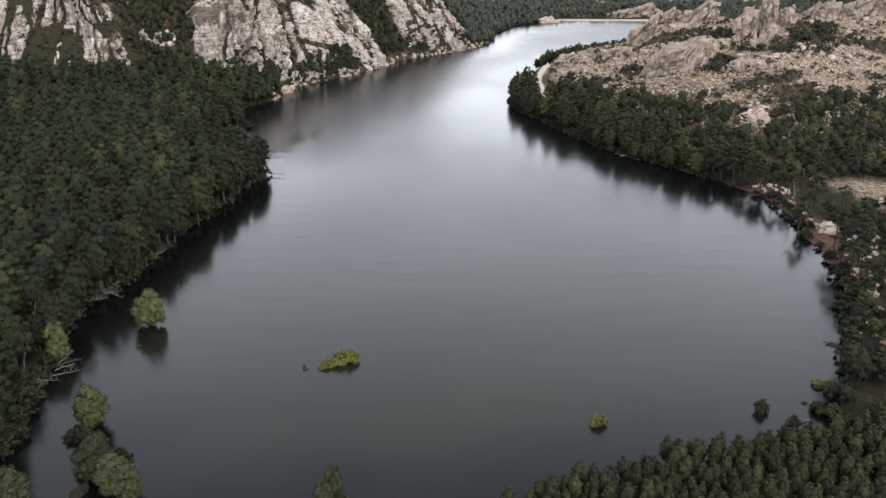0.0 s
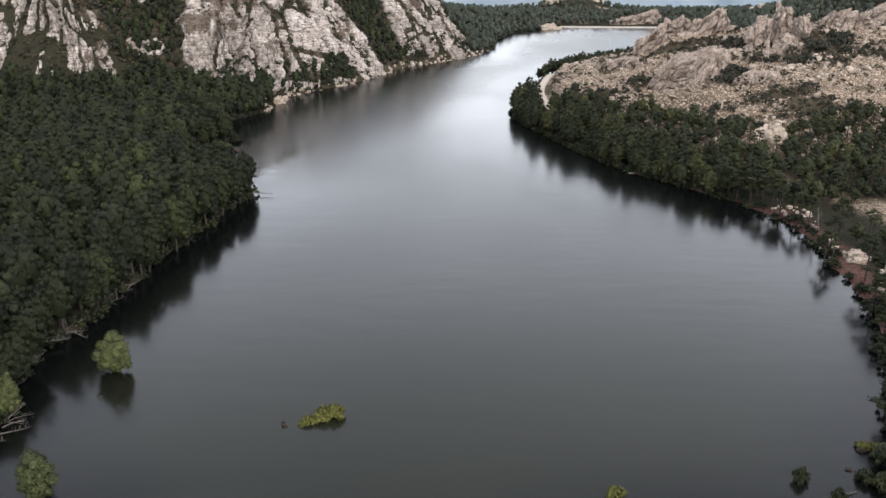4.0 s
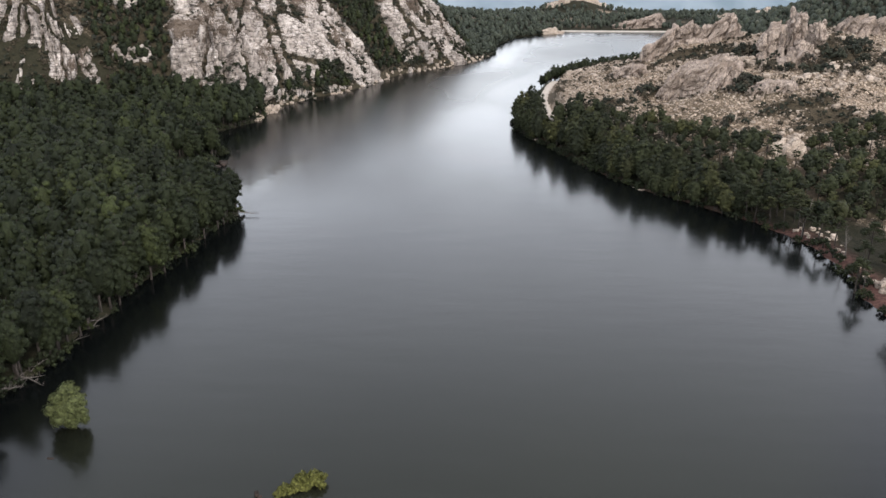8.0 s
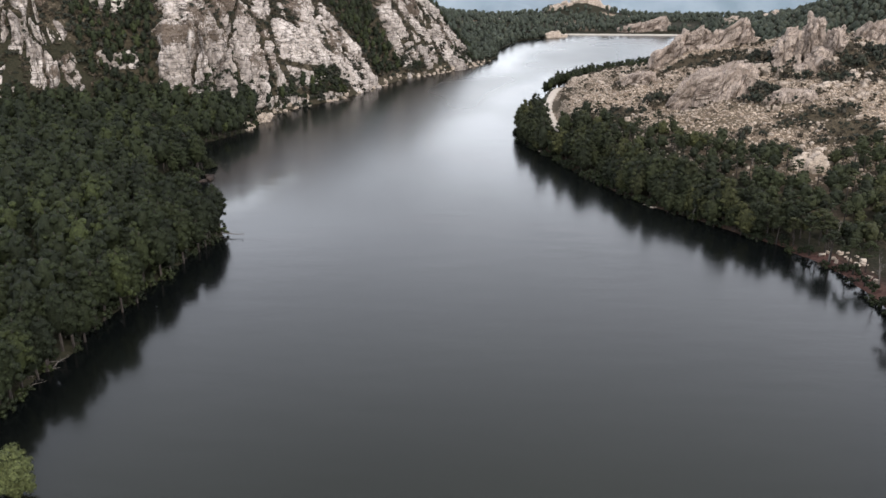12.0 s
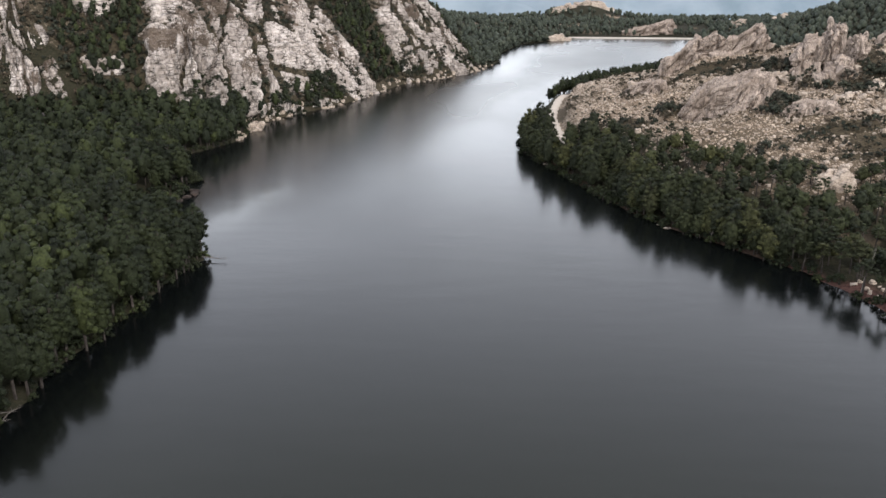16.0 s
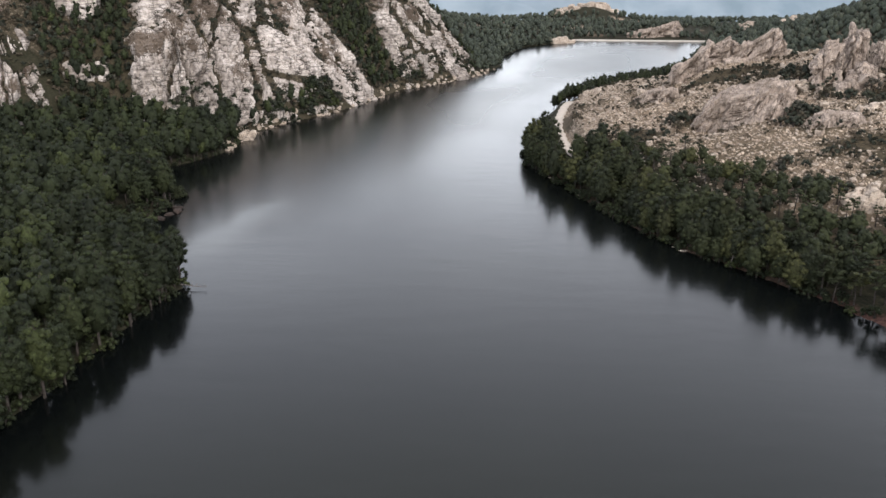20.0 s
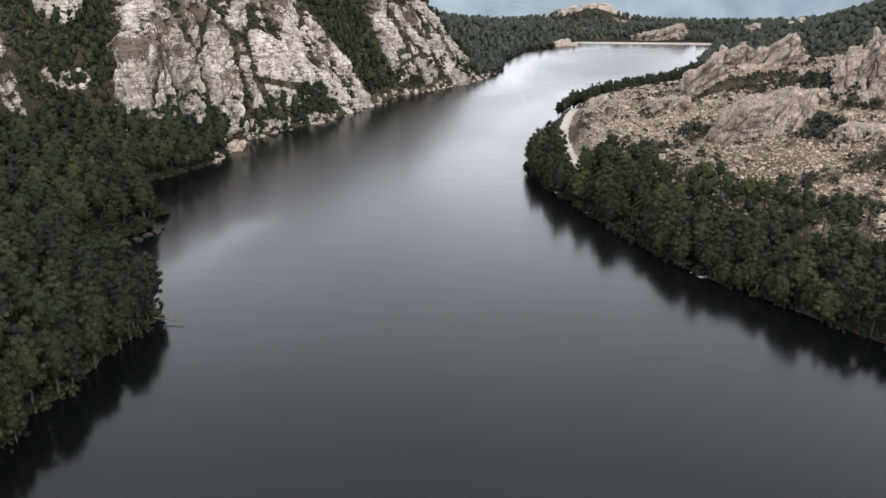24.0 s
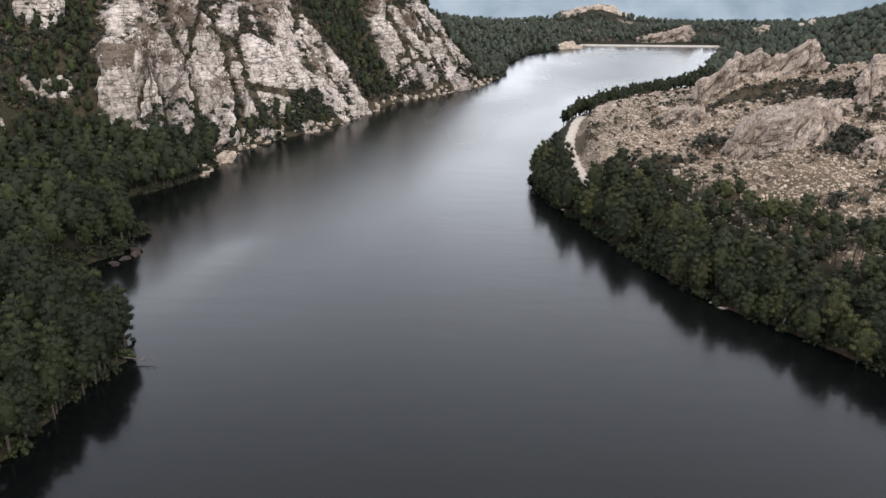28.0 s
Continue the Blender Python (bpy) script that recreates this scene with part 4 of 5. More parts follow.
def standing(name, model, mats, where, label, category, group, rng, lo=0.85, hi=1.2):
    """Separate trees at places, copied from a few models."""
    first = []
    for (wood, crown) in model:
        first.append((mesh_of("trunk", *wood, [mats[0]]), mesh_of("crown", *crown, [mats[1]], smooth=True)))
    for k, (px, py, pz) in enumerate(where):
        tr, cr = first[k % len(first)]
        top = new(name)
        s = rng.uniform(lo, hi)
        top.matrix_world = Matrix.LocRotScale((px, py, pz), Euler((0, 0, rng.uniform(0, 6.28))), (s, s, s * rng.uniform(0.92, 1.1)))
        tagged(top, label, category, group)
        part("trunk", tr, top)
        part("crown", cr, top)


def planted(name, model, mats, where, label, category, rng, lo=0.8, hi=1.25):
    """Many plants joined in one mesh."""
    vs, fs, ws, ts, n = [], [], [], [], 0
    for k, (px, py, pz) in enumerate(where):
        wood, crown = model[k % len(model)]
        a, s = rng.uniform(0, 6.28), rng.uniform(lo, hi)
        ca, sa = math.cos(a) * s, math.sin(a) * s
        tint = rng.uniform()
        for i, (v, f) in enumerate((wood, crown)):
            if not len(f):
                continue
            vs.append(np.stack([v[:, 0] * ca - v[:, 1] * sa + px, v[:, 0] * sa + v[:, 1] * ca + py, v[:, 2] * s + pz], 1))
            fs.append(f + n)
            ws.append(np.full(len(f), i))
            ts.append(np.full(len(v), tint))
            n += len(v)
    ob = part(name, mesh_of(name, np.concatenate(vs), np.concatenate(fs), mats, np.concatenate(ws), smooth=mats[1] not in (BOULDER,), floats={"tint": np.concatenate(ts)}))
    return tagged(ob, label, category, kind="stuff")


def scatter(x0, x1, y0, y1, gap, seed, ok):
    """Jittered places on the ground where ok(x, y, shore distance) holds."""
    rng = np.random.default_rng(seed)
    X, Y = np.meshgrid(np.arange(x0, x1, gap), np.arange(y0, y1, gap), indexing="ij")
    X, Y = X.ravel(), Y.ravel()
    X = X + rng.uniform(-0.42, 0.42, len(X)) * gap
    Y = Y + rng.uniform(-0.42, 0.42, len(Y)) * gap
    m = ok(X, Y, shore(X, Y))
    X, Y = X[m], Y[m]
    return np.stack([X, Y, height(X, Y) - 0.05], 1)


def in_sight(x, y, margin):
    """Keeps the planting to the wide valley that the flight looks into."""
    return np.abs(x) < 0.56 * np.hypot(y + 5, 60) + margin


NOTHING = (np.zeros((0, 3)), np.zeros((0, 3), int))
ROUND = [pine(k, 8.2 + 0.7 * (k % 3), 1.85, "round", 24, 40, 0.115, 0.54, True, (0.25, 0.42), 0.66, (0.66, 0.95)) for k in range(6)]
FLAT = [pine(24 + k, 7.6 + 0.5 * k, 2.25, "round", 26, 40, 0.12, 0.47, True, (0.22, 0.42), 0.66, (0.62, 0.97)) for k in range(5)]
UMBRELLA = [pine(30 + k, 7.6 + 0.7 * k, 2.5, "flat", 26, 44, 0.13) for k in range(3)]
ROUND_L = [pine(40 + k, 8.0 + 0.8 * (k % 3), 1.9, "round", 11, 12, 0.17, 0.55, False, (0.3, 0.48), 0.7, (0.64, 0.92)) for k in range(6)]
ROUND_S = [pine(50 + k, 8.0 + 0.8 * (k % 3), 1.9, "round", 7, 8, 0.24, 0.56, False, (0.34, 0.52), 0.7, (0.6, 0.9)) for k in range(6)]
FLAT_L = [pine(60 + k, 7.0, 2.4, "flat", 11, 12, 0.2, 0.6, False) for k in range(2)] + [pine(64 + k, 5.8 + 0.5 * k, 2.2, "round", 12, 12, 0.18, 0.5, False, (0.28, 0.46), 0.7, (0.62, 0.95)) for k in range(4)]
WOODS = [(NOTHING, pine(80 + k, 7.0, 2.4, "round", 2, 6, 0.5, 0.5, False, inner=False)[1]) for k in range(5)]
BUSH = [pine(100 + k, 2.2, 1.5, "bush", 8, 16, 0.16) for k in range(5)]
BUSH_S = [(NOTHING, pine(110 + k, 2.2, 1.5, "bush", 3, 9, 0.5)[1]) for k in range(5)]
YOUNG = [pine(120 + k, 4.3, 0.95, "young", 14, 14, 0.09, 0.6, False, (0.24, 0.4), 0.74, (0.66, 0.95)) for k in range(5)]


def west_wood(x, y, d):
    f, s, _ = to_line(x, y, FOOT)
    return (d > 0.4) & (x < -20) & (y < 350) & (f * s < 1) & in_sight(x, y, 26) & (y > 80) & ((x < -55) | (y > 97)) & ~((y > 229) & (y < 262) & (d < 3.5))


west = scatter(-230, -45, 80, 350, 3.75, 1, west_wood)
rim = scatter(-100, -48, 97, 330, 2.5, 21, lambda x, y, d: (d > -1.2) & (d < 0.8) & (x < -20) & (y > 112) & ~((y > 229) & (y < 262)) & ((x < -55) | (y > 110)))
west = np.concatenate([west, rim])
wd = shore(west[:, 0], west[:, 1])
edge = (wd < 6.5) & (west[:, 1] < 302)
standing("pine_tree", ROUND, (BARK, PINE), west[edge], "dark green maritime pine leaning over the lake shore", "tree", "pines on the western shore", RNG, 0.8, 1.3)
deep = west[~edge]
planted("pine_wood", ROUND_L, [BARK, PINE], deep[deep[:, 1] < 240], "dense dark green pine wood beside the lake", "trees", RNG, 0.75, 1.35)
planted("pine_wood", ROUND_S, [BARK, PINE], deep[deep[:, 1] >= 240], "dense dark green pine wood below the cliffs", "trees", RNG, 0.75, 1.25)


WOOD_TOP = np.array([(20, 300), (36, 298), (46, 283), (57, 265), (68, 256), (77, 243), (90, 242), (100, 249), (116, 252), (240, 255)], float)


def east_wood(x, y, d):
    n = 5 * fbm(xyz(x * 0.05, y * 0.05), 3, 41)
    t, side, near = to_line(x, y, TRACK_LINE)
    w, ws, _ = to_line(x, y, WOOD_TOP)
    below = (w * ws < 0.3 * n + 3.0) & (y < 300)
    point = (y > 288) & (y < 337) & (x < 27)
    clear = (np.hypot(x - 97, (y - 196) * 1.3) < 15 + n) | (np.hypot(x - 84, y - 241) < 5.5) | (np.hypot(x - 78, y - 171) < 4.5)
    return (d > 0.4) & (x > 10) & (y > 98) & (below | point) & (t > np.where(y > 294, 3.4, 1.6)) & in_sight(x, y, 22) & ~clear


east = scatter(12, 200, 98, 345, 3.4, 2, east_wood)
rim = scatter(10, 90, 100, 340, 2.7, 22, lambda x, y, d: (d > -1.2) & (d < 0.8) & (x > 12) & ((y > 216) | (np.sin(x * 1.3 + y * 0.9) > 0.5)))
east = np.concatenate([east, rim])
ed = shore(east[:, 0], east[:, 1])
sparse = (east[:, 1] > 118) & (east[:, 1] < 205) & (ed < 13) & (np.random.default_rng(31).uniform(size=len(east)) < 0.5)
east, ed = east[~sparse], ed[~sparse]
near_e = (ed < 8) & (east[:, 1] > 110)
on_bank = east[:, 1] < 216
standing("pine_tree", UMBRELLA, (BARK, PINE_B), east[near_e & on_bank], "flat-topped green pine with bare trunk on the reddish shore", "tree", "umbrella pines on the reddish bank", RNG, 0.65, 1.0)
standing("pine_tree", FLAT, (BARK, PINE_B), east[near_e & ~on_bank], "dense dark green pine over the eastern waterline", "tree", "pines on the eastern shore", RNG, 0.75, 1.15)
planted("pine_wood", FLAT_L, [BARK, PINE_B], east[~near_e], "mixed open pine wood below the stony hill", "trees", RNG, 0.55, 0.95)

# thicket at the waterline
fringe = scatter(-100, -40, 84, 345, 1.7, 14, lambda x, y, d: (d > -1.0) & (d < 1.2) & ((x < -54) | (y > 97)))
fringe = np.concatenate([fringe, scatter(-92, -56, 224, 268, 1.9, 18, lambda x, y, d: (d > 1.0) & (d < 7.5) & (y > 226) & (y < 265))])
planted("thicket", BUSH, [BARK, PINE], fringe, "dark thicket overhanging the western waterline", "shrubs", RNG, 0.5, 1.0)
fringe = scatter(10, 90, 98, 345, 1.7, 15, lambda x, y, d: (d > -1.3) & (d < 1.2) & (x > 12) & ((y > 205) | (np.sin(x * 1.3 + y * 0.9) > -0.1)))
planted("thicket", BUSH, [BARK, PINE], fringe, "dark thicket on the eastern waterline", "shrubs", RNG, 0.5, 1.1)

flood = []
for cx, cy, n in ((-61, 99.5, 12), (-63, 99, 8), (-59.5, 91, 9), (-56.5, 84, 7), (-65, 109, 8), (-61, 106, 8), (-64.5, 118, 7), (-66, 125, 6)):
    for _ in range(n):
        flood.append((cx + RNG.normal() * 1.2, cy + RNG.normal() * 2.2))
flood = np.array([(a, b, max(ground_at(a, b), -0.3)) for a, b in flood])
planted("thicket", BUSH, [BARK, PINE], flood, "dark flooded thicket in the shallows by the spit", "shrubs", RNG, 0.4, 1.0)

# young pines on the near shore
young = scatter(-4, 66, 60, 100, 1.4, 3, lambda x, y, d: (d > 0.8) & (y < 97) & (y > 69.5) & ((x > 1.5) | (np.sin(x * 2.3 + y * 1.7) > 0.8)))
front = young[:, 1] > 72
standing("young_pine", YOUNG, (BARK, SAPLING), young[front][:300], "young yellow-green pine in a dense stand", "tree", "young pines on the near shore", RNG, 0.65, 1.15)
rest = np.concatenate([young[front][300:], young[~front]])
planted("young_pine_stand", YOUNG, [BARK, SAPLING], rest, "dense stand of young yellow-green pines", "trees", RNG, 0.65, 1.1)

# row of pines on the far side of the headland, and woods round the upper lake
far_row = scatter(26, 118, 390, 520, 2.2, 4, lambda x, y, d: (d > 0.3) & (d < 9) & (to_line(x, y, TRACK_LINE)[0] > 2.2))
planted("pine_row", ROUND_S, [BARK, PINE], far_row, "row of dark pines along the far side of the headland", "trees", RNG, 0.55, 0.85)


def upper(x, y, d):
    n = fbm(xyz(x * 0.02, y * 0.02), 4, 55)
    f, s, _ = to_line(x, y, FOOT)
    bare = (np.hypot(x - 95, (y - 795) * 1.4) < 26) & (n > -0.35)
    return (d > 0.4) & in_sight(x, y, 10) & ((y > 500) | (x > 150)) & (n < 0.9) & (x > -28) & ((x > 60) | (f * s < 3) | (n < -0.1)) & \
        ((np.abs(y - 666) > 5) | (x < 64) | (x > 180)) & (np.hypot(x - 130, (y - 682) * 1.5) > 19) & (dome_r(x, y) > 70) & ~bare


woods = scatter(-40, 330, 400, 850, 4.6, 5, upper)
woods = woods[(woods[:, 1] < 760) | (RNG.uniform(size=len(woods)) < 0.6)]
low_w = woods[:, 1] > 655
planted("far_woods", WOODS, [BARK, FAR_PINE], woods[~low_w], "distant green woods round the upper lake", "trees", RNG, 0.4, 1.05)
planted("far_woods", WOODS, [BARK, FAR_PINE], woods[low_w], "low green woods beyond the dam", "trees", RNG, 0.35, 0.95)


far_fringe = scatter(-30, 200, 495, 705, 2.2, 17, lambda x, y, d: (d > -0.3) & (d < 5) & (np.abs(y - 666) > 6) & ((x > 40) | (y > 505)))
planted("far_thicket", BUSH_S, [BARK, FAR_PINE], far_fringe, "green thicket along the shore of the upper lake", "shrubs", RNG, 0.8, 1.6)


# shrubs: gullies of the cliffs, stony hill
def gully(x, y, d):
    f, s, near = to_line(x, y, FOOT)
    at, back = near * 3.0, f * s
    n = fbm(xyz(x * 0.11, y * 0.11), 3, 61)
    rock = ((at > 75) & (at < 137)) | ((at > 159.5) & (at < 276 + 0.25 * back)) | ((at > 306 + 0.25 * back) & (at < 370))
    return (back > -3) & (back < 55) & (d > 1) & (at > 60) & (at < 420) & in_sight(x, y, 10) & (~rock | ((back < 9) & (at > 200) & (n > -0.1)))


def gully_wood(x, y, d):
    f, s, near = to_line(x, y, FOOT)
    at, back = near * 3.0, f * s
    return (d > 1) & (back > -2) & (((at > 138.5) & (at < 158) & (back < 34)) | ((at > 192) & (at < 258) & (back < np.where(at < 232, 5, 1.5))) | ((at > 281 + 0.2 * back) & (at < 305 + 0.25 * back) & (back < 55)) | ((at > 378) & (at < 420) & (back < 40))) & in_sight(x, y, 8)


cliff_bush = scatter(-200, 20, 300, 560, 2.2, 6, gully)
pick = RNG.uniform(size=len(cliff_bush)) < 0.6
planted("maquis", BUSH_S, [BARK, MAQUIS], cliff_bush[pick], "dark evergreen maquis in the gullies of the cliffs", "shrubs", RNG, 0.6, 1.4)
planted("heath", BUSH_S, [BARK, HEATH], cliff_bush[~pick], "brown heath on the cliffs", "shrubs", RNG, 0.5, 1.1)
slope_trees = scatter(-190, 20, 300, 560, 3.0, 16, gully_wood)
planted("pine_wood", ROUND_S, [BARK, PINE], slope_trees, "dark pines climbing a gully between the cliffs", "trees", RNG, 0.5, 0.85)
skirt = np.concatenate(SKIRT) - (0, 0, 0.3)
planted("maquis", BUSH, [BARK, MAQUIS], skirt[::2], "dense evergreen shrubs at the foot of the cliffs", "shrubs", RNG, 0.5, 1.3)
planted("maquis", BUSH_S, [BARK, PINE], skirt[1::2], "dark low pines and shrubs at the foot of the cliffs", "shrubs", RNG, 0.6, 1.5)
ledge = np.concatenate(LEDGES)
half = RNG.uniform(size=len(ledge)) < 0.5
planted("ledge_shrubs", BUSH_S, [BARK, HEATH], ledge[half] - (0, 0, 0.2), "brown shrubs rooted in the cracks of the cliffs", "shrubs", RNG, 0.3, 0.9)
planted("ledge_shrubs", BUSH_S, [BARK, MAQUIS], ledge[~half] - (0, 0, 0.2), "dark shrubs rooted in the cracks of the cliffs", "shrubs", RNG, 0.3, 0.9)


def hill(x, y, d):
    t, _, _ = to_line(x, y, TRACK_LINE)
    return (dome_r(x, y) < 118) & (d > 12) & (t > 4) & (y > 232) & in_sight(x, y, 8) & (y < 420)


hill_bush = scatter(25, 240, 200, 420, 1.7, 8, hill)
pick = RNG.uniform(size=len(hill_bush))
cover = heath_at(hill_bush[:, 0], hill_bush[:, 1])
planted("heath", BUSH_S, [BARK, HEATH], hill_bush[((cover > 0.25) & (pick < 0.42)) | (pick < 0.13)], "low brown heath among the stones", "shrubs", RNG, 0.25, 0.6)
planted("maquis", BUSH_S, [BARK, MAQUIS], hill_bush[(cover > 0.45) & (pick > 0.72)], "low grey-green maquis among the stones", "shrubs", RNG, 0.3, 0.9)
dark = [(87, 292), (88.5, 294), (86, 289), (90, 291), (59, 307), (57, 309), (61, 310), (92, 322), (95, 326), (98, 316), (101, 312), (112, 312), (116, 306), (118, 312), (121, 305), (124, 310), (127, 303),
        (96, 315), (99, 322), (113, 302), (109, 303), (73, 262), (69, 259), (78, 262), (131, 312), (135, 306)]
for cx, cy, n in ((84, 286, 4), (89, 295, 4), (97, 302, 4), (103, 299, 4), (119, 307, 6), (127, 313, 6), (110, 295, 5), (92, 318, 4), (121, 294, 5), (74, 264, 3), (80, 251, 3), (108, 327, 4), (133, 318, 5)):
    dark += [(cx + RNG.normal() * 2.2, cy + RNG.normal() * 2.0) for _ in range(n)]
dark = np.array([(a, b, ground_at(a, b)) for a, b in dark])
dry = np.arange(len(dark)) % 5 == 4
standing("maquis_bush", BUSH, (BARK, MAQUIS), dark[~dry], "dark rounded evergreen bush between the rocks", "bush", "dark bushes on the stony hill", RNG, 0.7, 1.6)
standing("heath_bush", BUSH, (BARK, HEATH), dark[dry], "brown dry heath bush between the rocks", "bush", "brown bushes on the stony hill", RNG, 0.7, 1.4)


# ---- loose stones ----
def stone(seed, level=1):
    v, f = ico(level)
    v = np.sign(v) * np.abs(v) ** 0.75
    v = v * (1 + 0.36 * vnoise(v * 1.3 + seed * 7.1, seed))[:, None] * np.array([1, 0.8, 0.62])
    return v * 0.5 + (0, 0, 0.12), f


STONES = [(NOTHING, stone(k)) for k in range(8)]


def strewn(x, y, d):
    n = fbm(xyz(x * 0.035, y * 0.035), 4, 21)
    t, _, _ = to_line(x, y, TRACK_LINE)
    return (dome_r(x, y) < 108) & (d > 11) & (t > 2.6) & (n > -0.95) & in_sight(x, y, 6) & (y < 425) & (y > 225) & (heath_at(x, y) < 0.8)


scree = scatter(25, 240, 215, 425, 1.3, 9, strewn)
scree = scree[RNG.uniform(size=len(scree)) < 0.75]
large = RNG.uniform(size=len(scree)) < 0.1
planted("scree", STONES, [BARK, BOULDER], scree[~large], "pale granite stones strewn over the slope", "stones", RNG, 0.35, 0.85)
planted("scree", STONES, [BARK, BOULDER], scree[large], "larger pale granite stones strewn over the slope", "stones", RNG, 0.85, 1.6)
big = scatter(40, 200, 225, 380, 9.0, 10, strewn)
heaps = []
for cx, cy, n in ((90, 317, 16), (105, 290, 9), (110, 281, 7), (113, 297, 8), (97, 310, 10), (118, 287, 6), (83, 247, 6)):
    for k in range(n):
        hx, hy = cx + RNG.normal() * 3.5, cy + RNG.normal() * 2.5
        heaps.append((hx, hy, ground_at(hx, hy)))
heaps = np.array(heaps)
LUMPS = [mesh_of("boulder", *angular(430 + k, 18), [BOULDER]) for k in range(6)]
for k, (px, py, pz) in enumerate(np.concatenate([big[RNG.uniform(size=len(big)) < 0.5], heaps])):
    ob = part("boulder", LUMPS[k % 6])
    s = RNG.uniform(1.3, 3.0)
    ob.matrix_world = Matrix.LocRotScale((px, py, pz + 0.15 * s), Euler((0, 0, RNG.uniform(0, 6.28))), (s, s * RNG.uniform(0.7, 1.0), s * RNG.uniform(0.6, 0.9)))
    tagged(ob, "pale weathered granite boulder on the stony slope", "boulder", "boulders on the hill")
# pale stones among the pines of the reddish bank
bank = scatter(60, 100, 118, 205, 2.4, 23, lambda x, y, d: (d > 1.0) & (d < 15) & (vnoise(xyz(x * 0.12, y * 0.12), 81) > -0.05))
for k, (px, py, pz) in enumerate(bank):
    ob = part("boulder", LUMPS[k % 6])
    s = RNG.uniform(0.5, 1.7)
    ob.matrix_world = Matrix.LocRotScale((px, py, pz + 0.15 * s), Euler((0, 0, RNG.uniform(0, 6.28))), (s, s * RNG.uniform(0.7, 1.0), s * RNG.uniform(0.5, 0.8)))
    tagged(ob, "pale granite boulder on the reddish shore bank", "boulder", "boulders on the eastern bank")
# boulders along the waterline
edge = []
for k in range(140):
    i = RNG.integers(0, 7)
    a, b = np.array(LEFT_SHORE[23 + i]), np.array(LEFT_SHORE[24 + i])
    q = a + (b - a) * RNG.uniform() + RNG.normal(size=2) * 1.1
    edge.append((q[0], q[1], max(ground_at(q[0], q[1]), -0.25)))
planted("shore_boulders", [(NOTHING, angular(440 + k, 16)) for k in range(6)], [BARK, BOULDER], np.array(edge), "pale granite boulders along the western waterline", "boulders", RNG, 0.7, 2.3)

# ---- dam ----
dam = new("dam")
tagged(dam, "low pale concrete dam closing the lake", "dam")


def block(name, a, b, width, z0, z1, parent, mat, label=""):
    a, b = np.array(a, float), np.array(b, float)
    t = (b - a) / np.linalg.norm(b - a)
    n = np.array([-t[1], t[0]]) * width / 2
    ring = [a - n, b - n, b + n, a + n]
    v = [(q[0], q[1], z0) for q in ring] + [(q[0], q[1], z1) for q in ring]
    f = [(0, 3, 2, 1), (4, 5, 6, 7), (0, 1, 5, 4), (1, 2, 6, 5), (2, 3, 7, 6), (3, 0, 4, 7)]
    return part(name, mesh_of(name, v, f, [mat]), parent, label)


block("wall", (67, 665), (170, 668), 5, -6, 0.5, dam, CONCRETE)
block("parapet", (67, 663), (170, 666), 0.5, 0.5, 1.1, dam, CONCRETE)
block("roadway", (67, 665.4), (170, 668.4), 3.4, 0.5, 0.65, dam, ROAD)

# ---- in and on the water ----
WIL = [pine(200 + k, 6.6, 2.4, "round", 80, 60, 0.13, 0.39, True, (0.16, 0.4), 0.62, (0.45, 0.95)) for k in range(3)]
LOW = [pine(210 + k, 1.3, 1.1, "bush", 14, 46, 0.15) for k in range(3)]


def single(name, model, spots, label, cat, mat):
    tr, cr = mesh_of("trunk", *model[0], [BARK]), mesh_of("crown", *model[1], [mat], smooth=True)
    for px, py, s, sz in spots:
        z = float(height(np.array([px]), np.array([py]))[0])
        top = new(name)
        top.matrix_world = Matrix.LocRotScale((px, py, max(z, -0.3)), Euler((0, 0, px * 3.1)), (s, s, sz))
        tagged(top, label, cat)
        part("trunk", tr, top)
        part("crown", cr, top)


single("willow", WIL[0], [(-51.3, 121, 1.0, 1.05)], "rounded light green willow standing in the water", "tree", WILLOW)
single("willow", WIL[1], [(-48, 91, 0.8, 0.95)], "light green willow on the spit", "tree", WILLOW)
single("alder", WIL[1], [(-50, 94.5, 0.55, 0.7), (-43, 81, 0.85, 0.9), (-40, 78, 0.9, 0.75), (-37.5, 77, 0.6, 0.6), (-44.5, 84, 0.5, 0.5), (-51, 76, 1.0, 0.7)], "dark green alder bush on the spit", "tree", ALDER)
single("spit_bush", LOW[2], [(-49.5, 93.8, 1.2, 1.3), (-48.8, 89.2, 1.3, 1.2), (-47.4, 87.6, 1.1, 1.4), (-46.2, 86.8, 1.3, 1.5), (-45.4, 82.6, 1.2, 1.5), (-42, 83.6, 1.2, 1.6), (-50.8, 96, 1.2, 1.6), (-51.4, 97.6, 1.0, 1.2)],
       "low dark bush along the narrow spit", "bush", PINE)
single("alder", WIL[2], [(-14.5, 77.5, 0.45, 0.85), (-15.5, 76, 0.5, 0.6), (-13, 75.5, 0.35, 0.4)], "slender dark green alder at the water", "tree", ALDER)
single("willow", WIL[2], [(-61, 109, 0.7, 1.0)], "light green willow on the shore", "tree", WILLOW)
single("islet_bush", LOW[0], [(-21.3 + 0.95 * k, 107.9 + 0.6 * k, 0.55 + 0.14 * k, 0.55 + 0.22 * k + 0.2 * (k % 2)) for k in range(5)],
       "yellow-green bush on a small islet in the lake", "bush", REED)
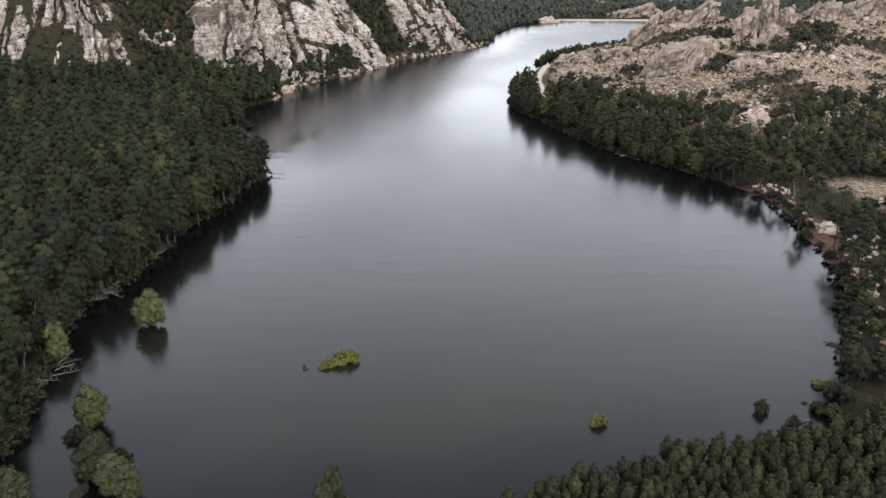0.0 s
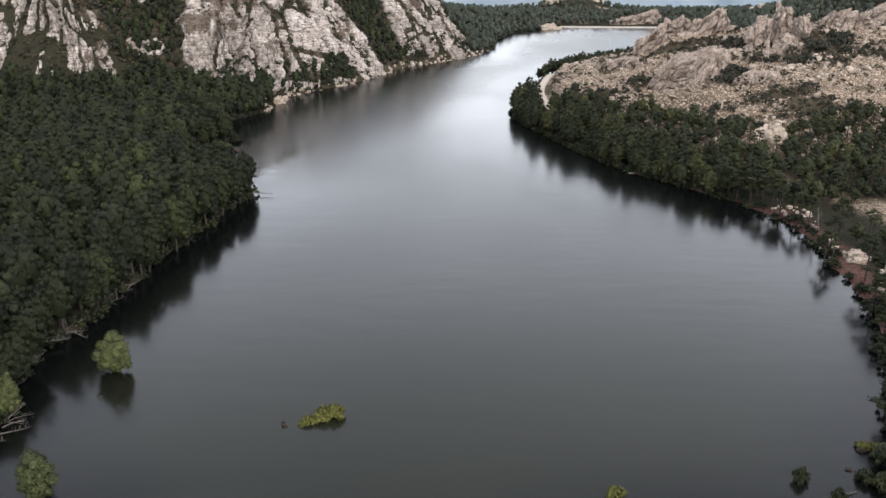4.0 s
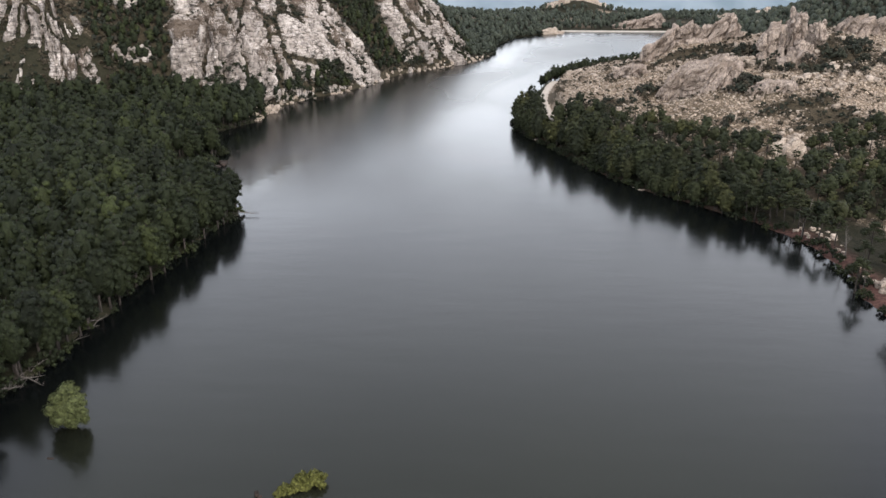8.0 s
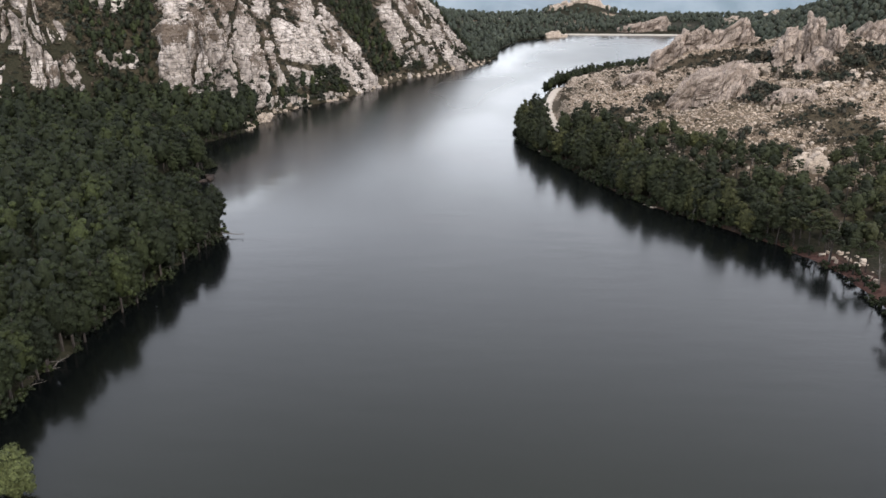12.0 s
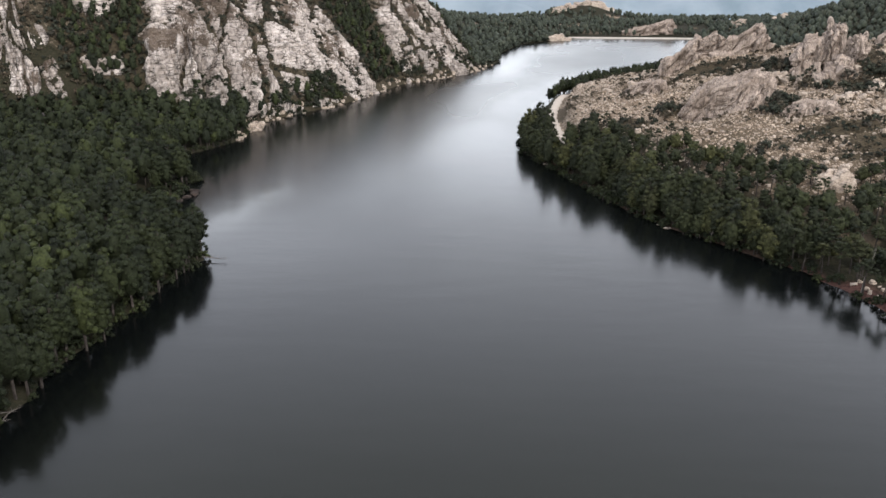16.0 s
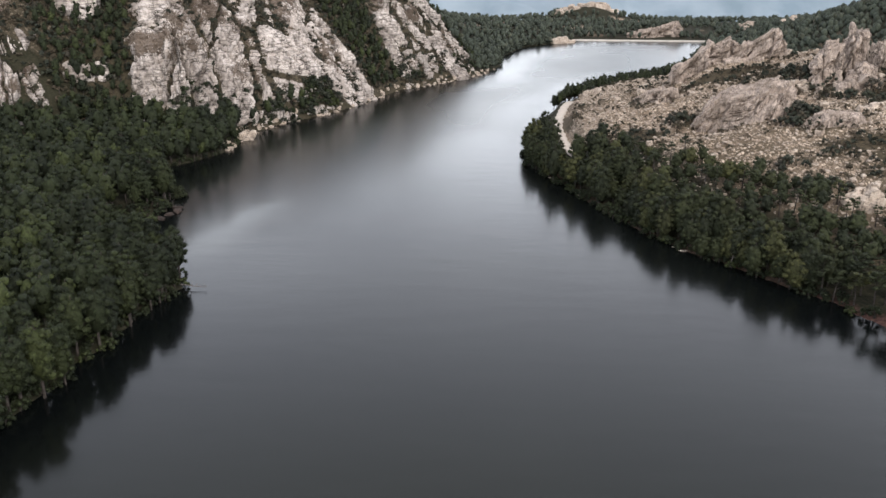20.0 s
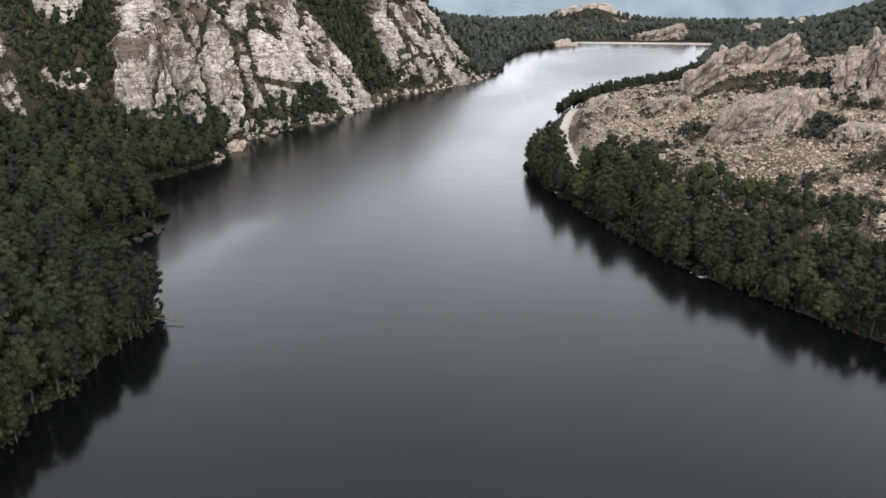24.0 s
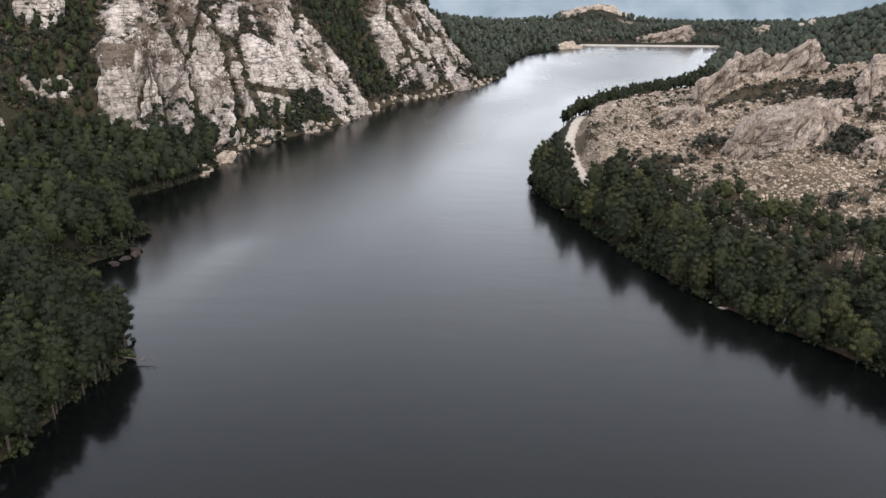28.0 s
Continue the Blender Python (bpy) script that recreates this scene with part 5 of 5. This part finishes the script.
single("islet_bush", LOW[1], [(17.4, 94.3, 0.9, 1.2), (16.9, 93.9, 0.5, 0.7), (50.6, 105.3, 0.8, 0.8), (51.9, 105.2, 0.8, 0.8), (52.8, 105, 0.6, 0.7)],
       "small yellow-green bush standing in the water", "bush", REED)
single("shallows_bush", LOW[0], [(40, 98, 0.75, 1.5), (43, 95, 0.65, 1.3), (51.2, 103.6, 0.7, 0.9), (47.5, 98.5, 0.9, 1.3), (49, 97.5, 1.0, 1.6)], "dull green bush in the shallows", "bush", ALDER)
single("islet_bush", LOW[2], [(-74, 270, 1.7, 1.9), (-75.5, 276, 1.2, 1.2)], "grey-green bush in the water off the point", "bush", PINE_B)


def dead_tree(name, at, long, turn, tilt, seed, label, twigs=9, thick=0.16):
    """A bleached trunk with bare branches; tilt 0 lies flat, 90 stands."""
    rng = np.random.default_rng(seed)
    top = new(name)
    pts = [(long * u, 0.25 * math.sin(3 * u + seed), 0.15 * math.sin(5 * u)) for u in (0, 0.3, 0.6, 0.85, 1)]
    part("trunk", mesh_of("trunk", *tube(pts, [thick, thick * 0.85, thick * 0.6, thick * 0.35, 0.02], 7), [DEAD]), top)
    for k in range(twigs):
        u = rng.uniform(0.35, 0.98)
        a, reach = rng.uniform(0, 6.28), long * rng.uniform(0.08, 0.22) * (1.25 - u)
        p = np.array([long * u, 0.25 * math.sin(3 * u + seed), 0.1])
        q = p + np.array([reach * 0.5, reach * math.cos(a), reach * abs(math.sin(a)) if tilt < 30 else reach * math.sin(a)])
        part("branch", mesh_of("branch", *tube([p, (p + q) / 2 + rng.normal(size=3) * 0.06, q], [thick * 0.3, thick * 0.2, 0.012], 4), [DEAD]), top)
    z = float(height(np.array([at[0]]), np.array([at[1]]))[0])
    top.matrix_world = pose(at[0], at[1], max(z, 0.0) + (at[2] if len(at) > 2 else 0.1), 0, -tilt, turn)
    return tagged(top, label, "dead tree")


FALLEN = "bleached fallen trunk tangled at the western waterline"
rng_f = np.random.default_rng(12)
for k in range(48):
    i = rng_f.integers(3, 9)
    a, b = np.array(LEFT_SHORE[i], float), np.array(LEFT_SHORE[i + 1], float)
    q = a + (b - a) * rng_f.uniform() + np.array([rng_f.uniform(-1.5, 0.6), 0])
    dead_tree("fallen_trunk", (q[0], q[1]), rng_f.uniform(1.6, 4.2), rng_f.uniform(-80, 70), rng_f.uniform(-4, 38), 300 + k, FALLEN, 9, rng_f.uniform(0.05, 0.1))
for k, (px, py, turn) in enumerate([(-67, 127.5, 20), (-65.5, 130.5, 35), (-64.5, 133, -25), (-62.5, 101, 5), (-61, 103, 28)]):
    dead_tree("fallen_trunk", (px, py), 5.5, turn, 4, 370 + k, FALLEN, 10, 0.13)
dead_tree("fallen_trunk", (-54.5, 212.5), 6, -8, 1, 330, "dark brushy branch reaching out over the water", 16, 0.12)
dead_tree("fallen_trunk", (42, 95, 0.2), 4, 15, 1, 331, "pale bare log lying in the shallows", 2, 0.16)
for k, (px, py, high) in enumerate([(72.6, 200, 9.5), (53, 229, 6.0), (49.5, 234.5, 4.0), (73.5, 172, 7.0), (76, 186, 8.0)]):
    dead_tree("snag", (px, py, -0.3), high, 40 * k, 84, 340 + k, "bare bleached snag standing at the eastern shore", 18, 0.14)
for k, (px, py, high) in enumerate([(-63.5, 104, 7.0), (-65, 110, 8.0), (-67, 121, 6.5)]):
    dead_tree("snag", (px, py, -0.3), high, 70 * k, 78, 350 + k, "bare grey snag leaning over the western shore", 10, 0.13)


def rocks(spots, label, mat):
    for k, (px, py, s, sz) in enumerate(spots):
        ob = part("rock", mesh_of("rock", *stone(60 + k, 3), [mat]))
        z = float(height(np.array([px]), np.array([py]))[0])
        ob.matrix_world = Matrix.LocRotScale((px, py, max(z, -0.15) - 0.05), Euler((0, 0, k * 1.9)), (s, s * 0.8, sz))
        tagged(ob, label, "rock")


DARK_ROCK = granite("wet_brown_rock", (0.055, 0.04, 0.033), (0.033, 0.024, 0.02), (0.012, 0.01, 0.008), (0.3, 0.5, 0.4), 0.3)
rocks([(-71, 261, 2.6, 1.8), (-70.3, 258.5, 3.0, 2.2), (-71.5, 256, 2.2, 1.6), (-72.5, 253, 2.6, 1.6), (-70.6, 275, 1.6, 0.6)], "reddish brown rock in the shallows off the wooded point", DARK_ROCK)
rocks([(-50.8, 114, 0.9, 0.6), (-23.7, 107.9, 0.8, 1.5), (-23.2, 107.4, 0.6, 0.9), (46.6, 100.6, 0.9, 1.0), (47.3, 100.2, 0.6, 0.8), (50, 104.6, 1.2, 1.3)], "small dark stone standing out of the lake", DARK_ROCK)
rocks([(45.6, 238, 1.6, 0.9), (44.6, 238.6, 0.9, 0.5), (48.8, 233.6, 0.9, 0.8), (44, 240.5, 1.1, 0.6), (28, 279, 1.2, 0.7), (22.5, 296, 1.4, 0.8)], "white granite stone at the eastern waterline", BOULDER)
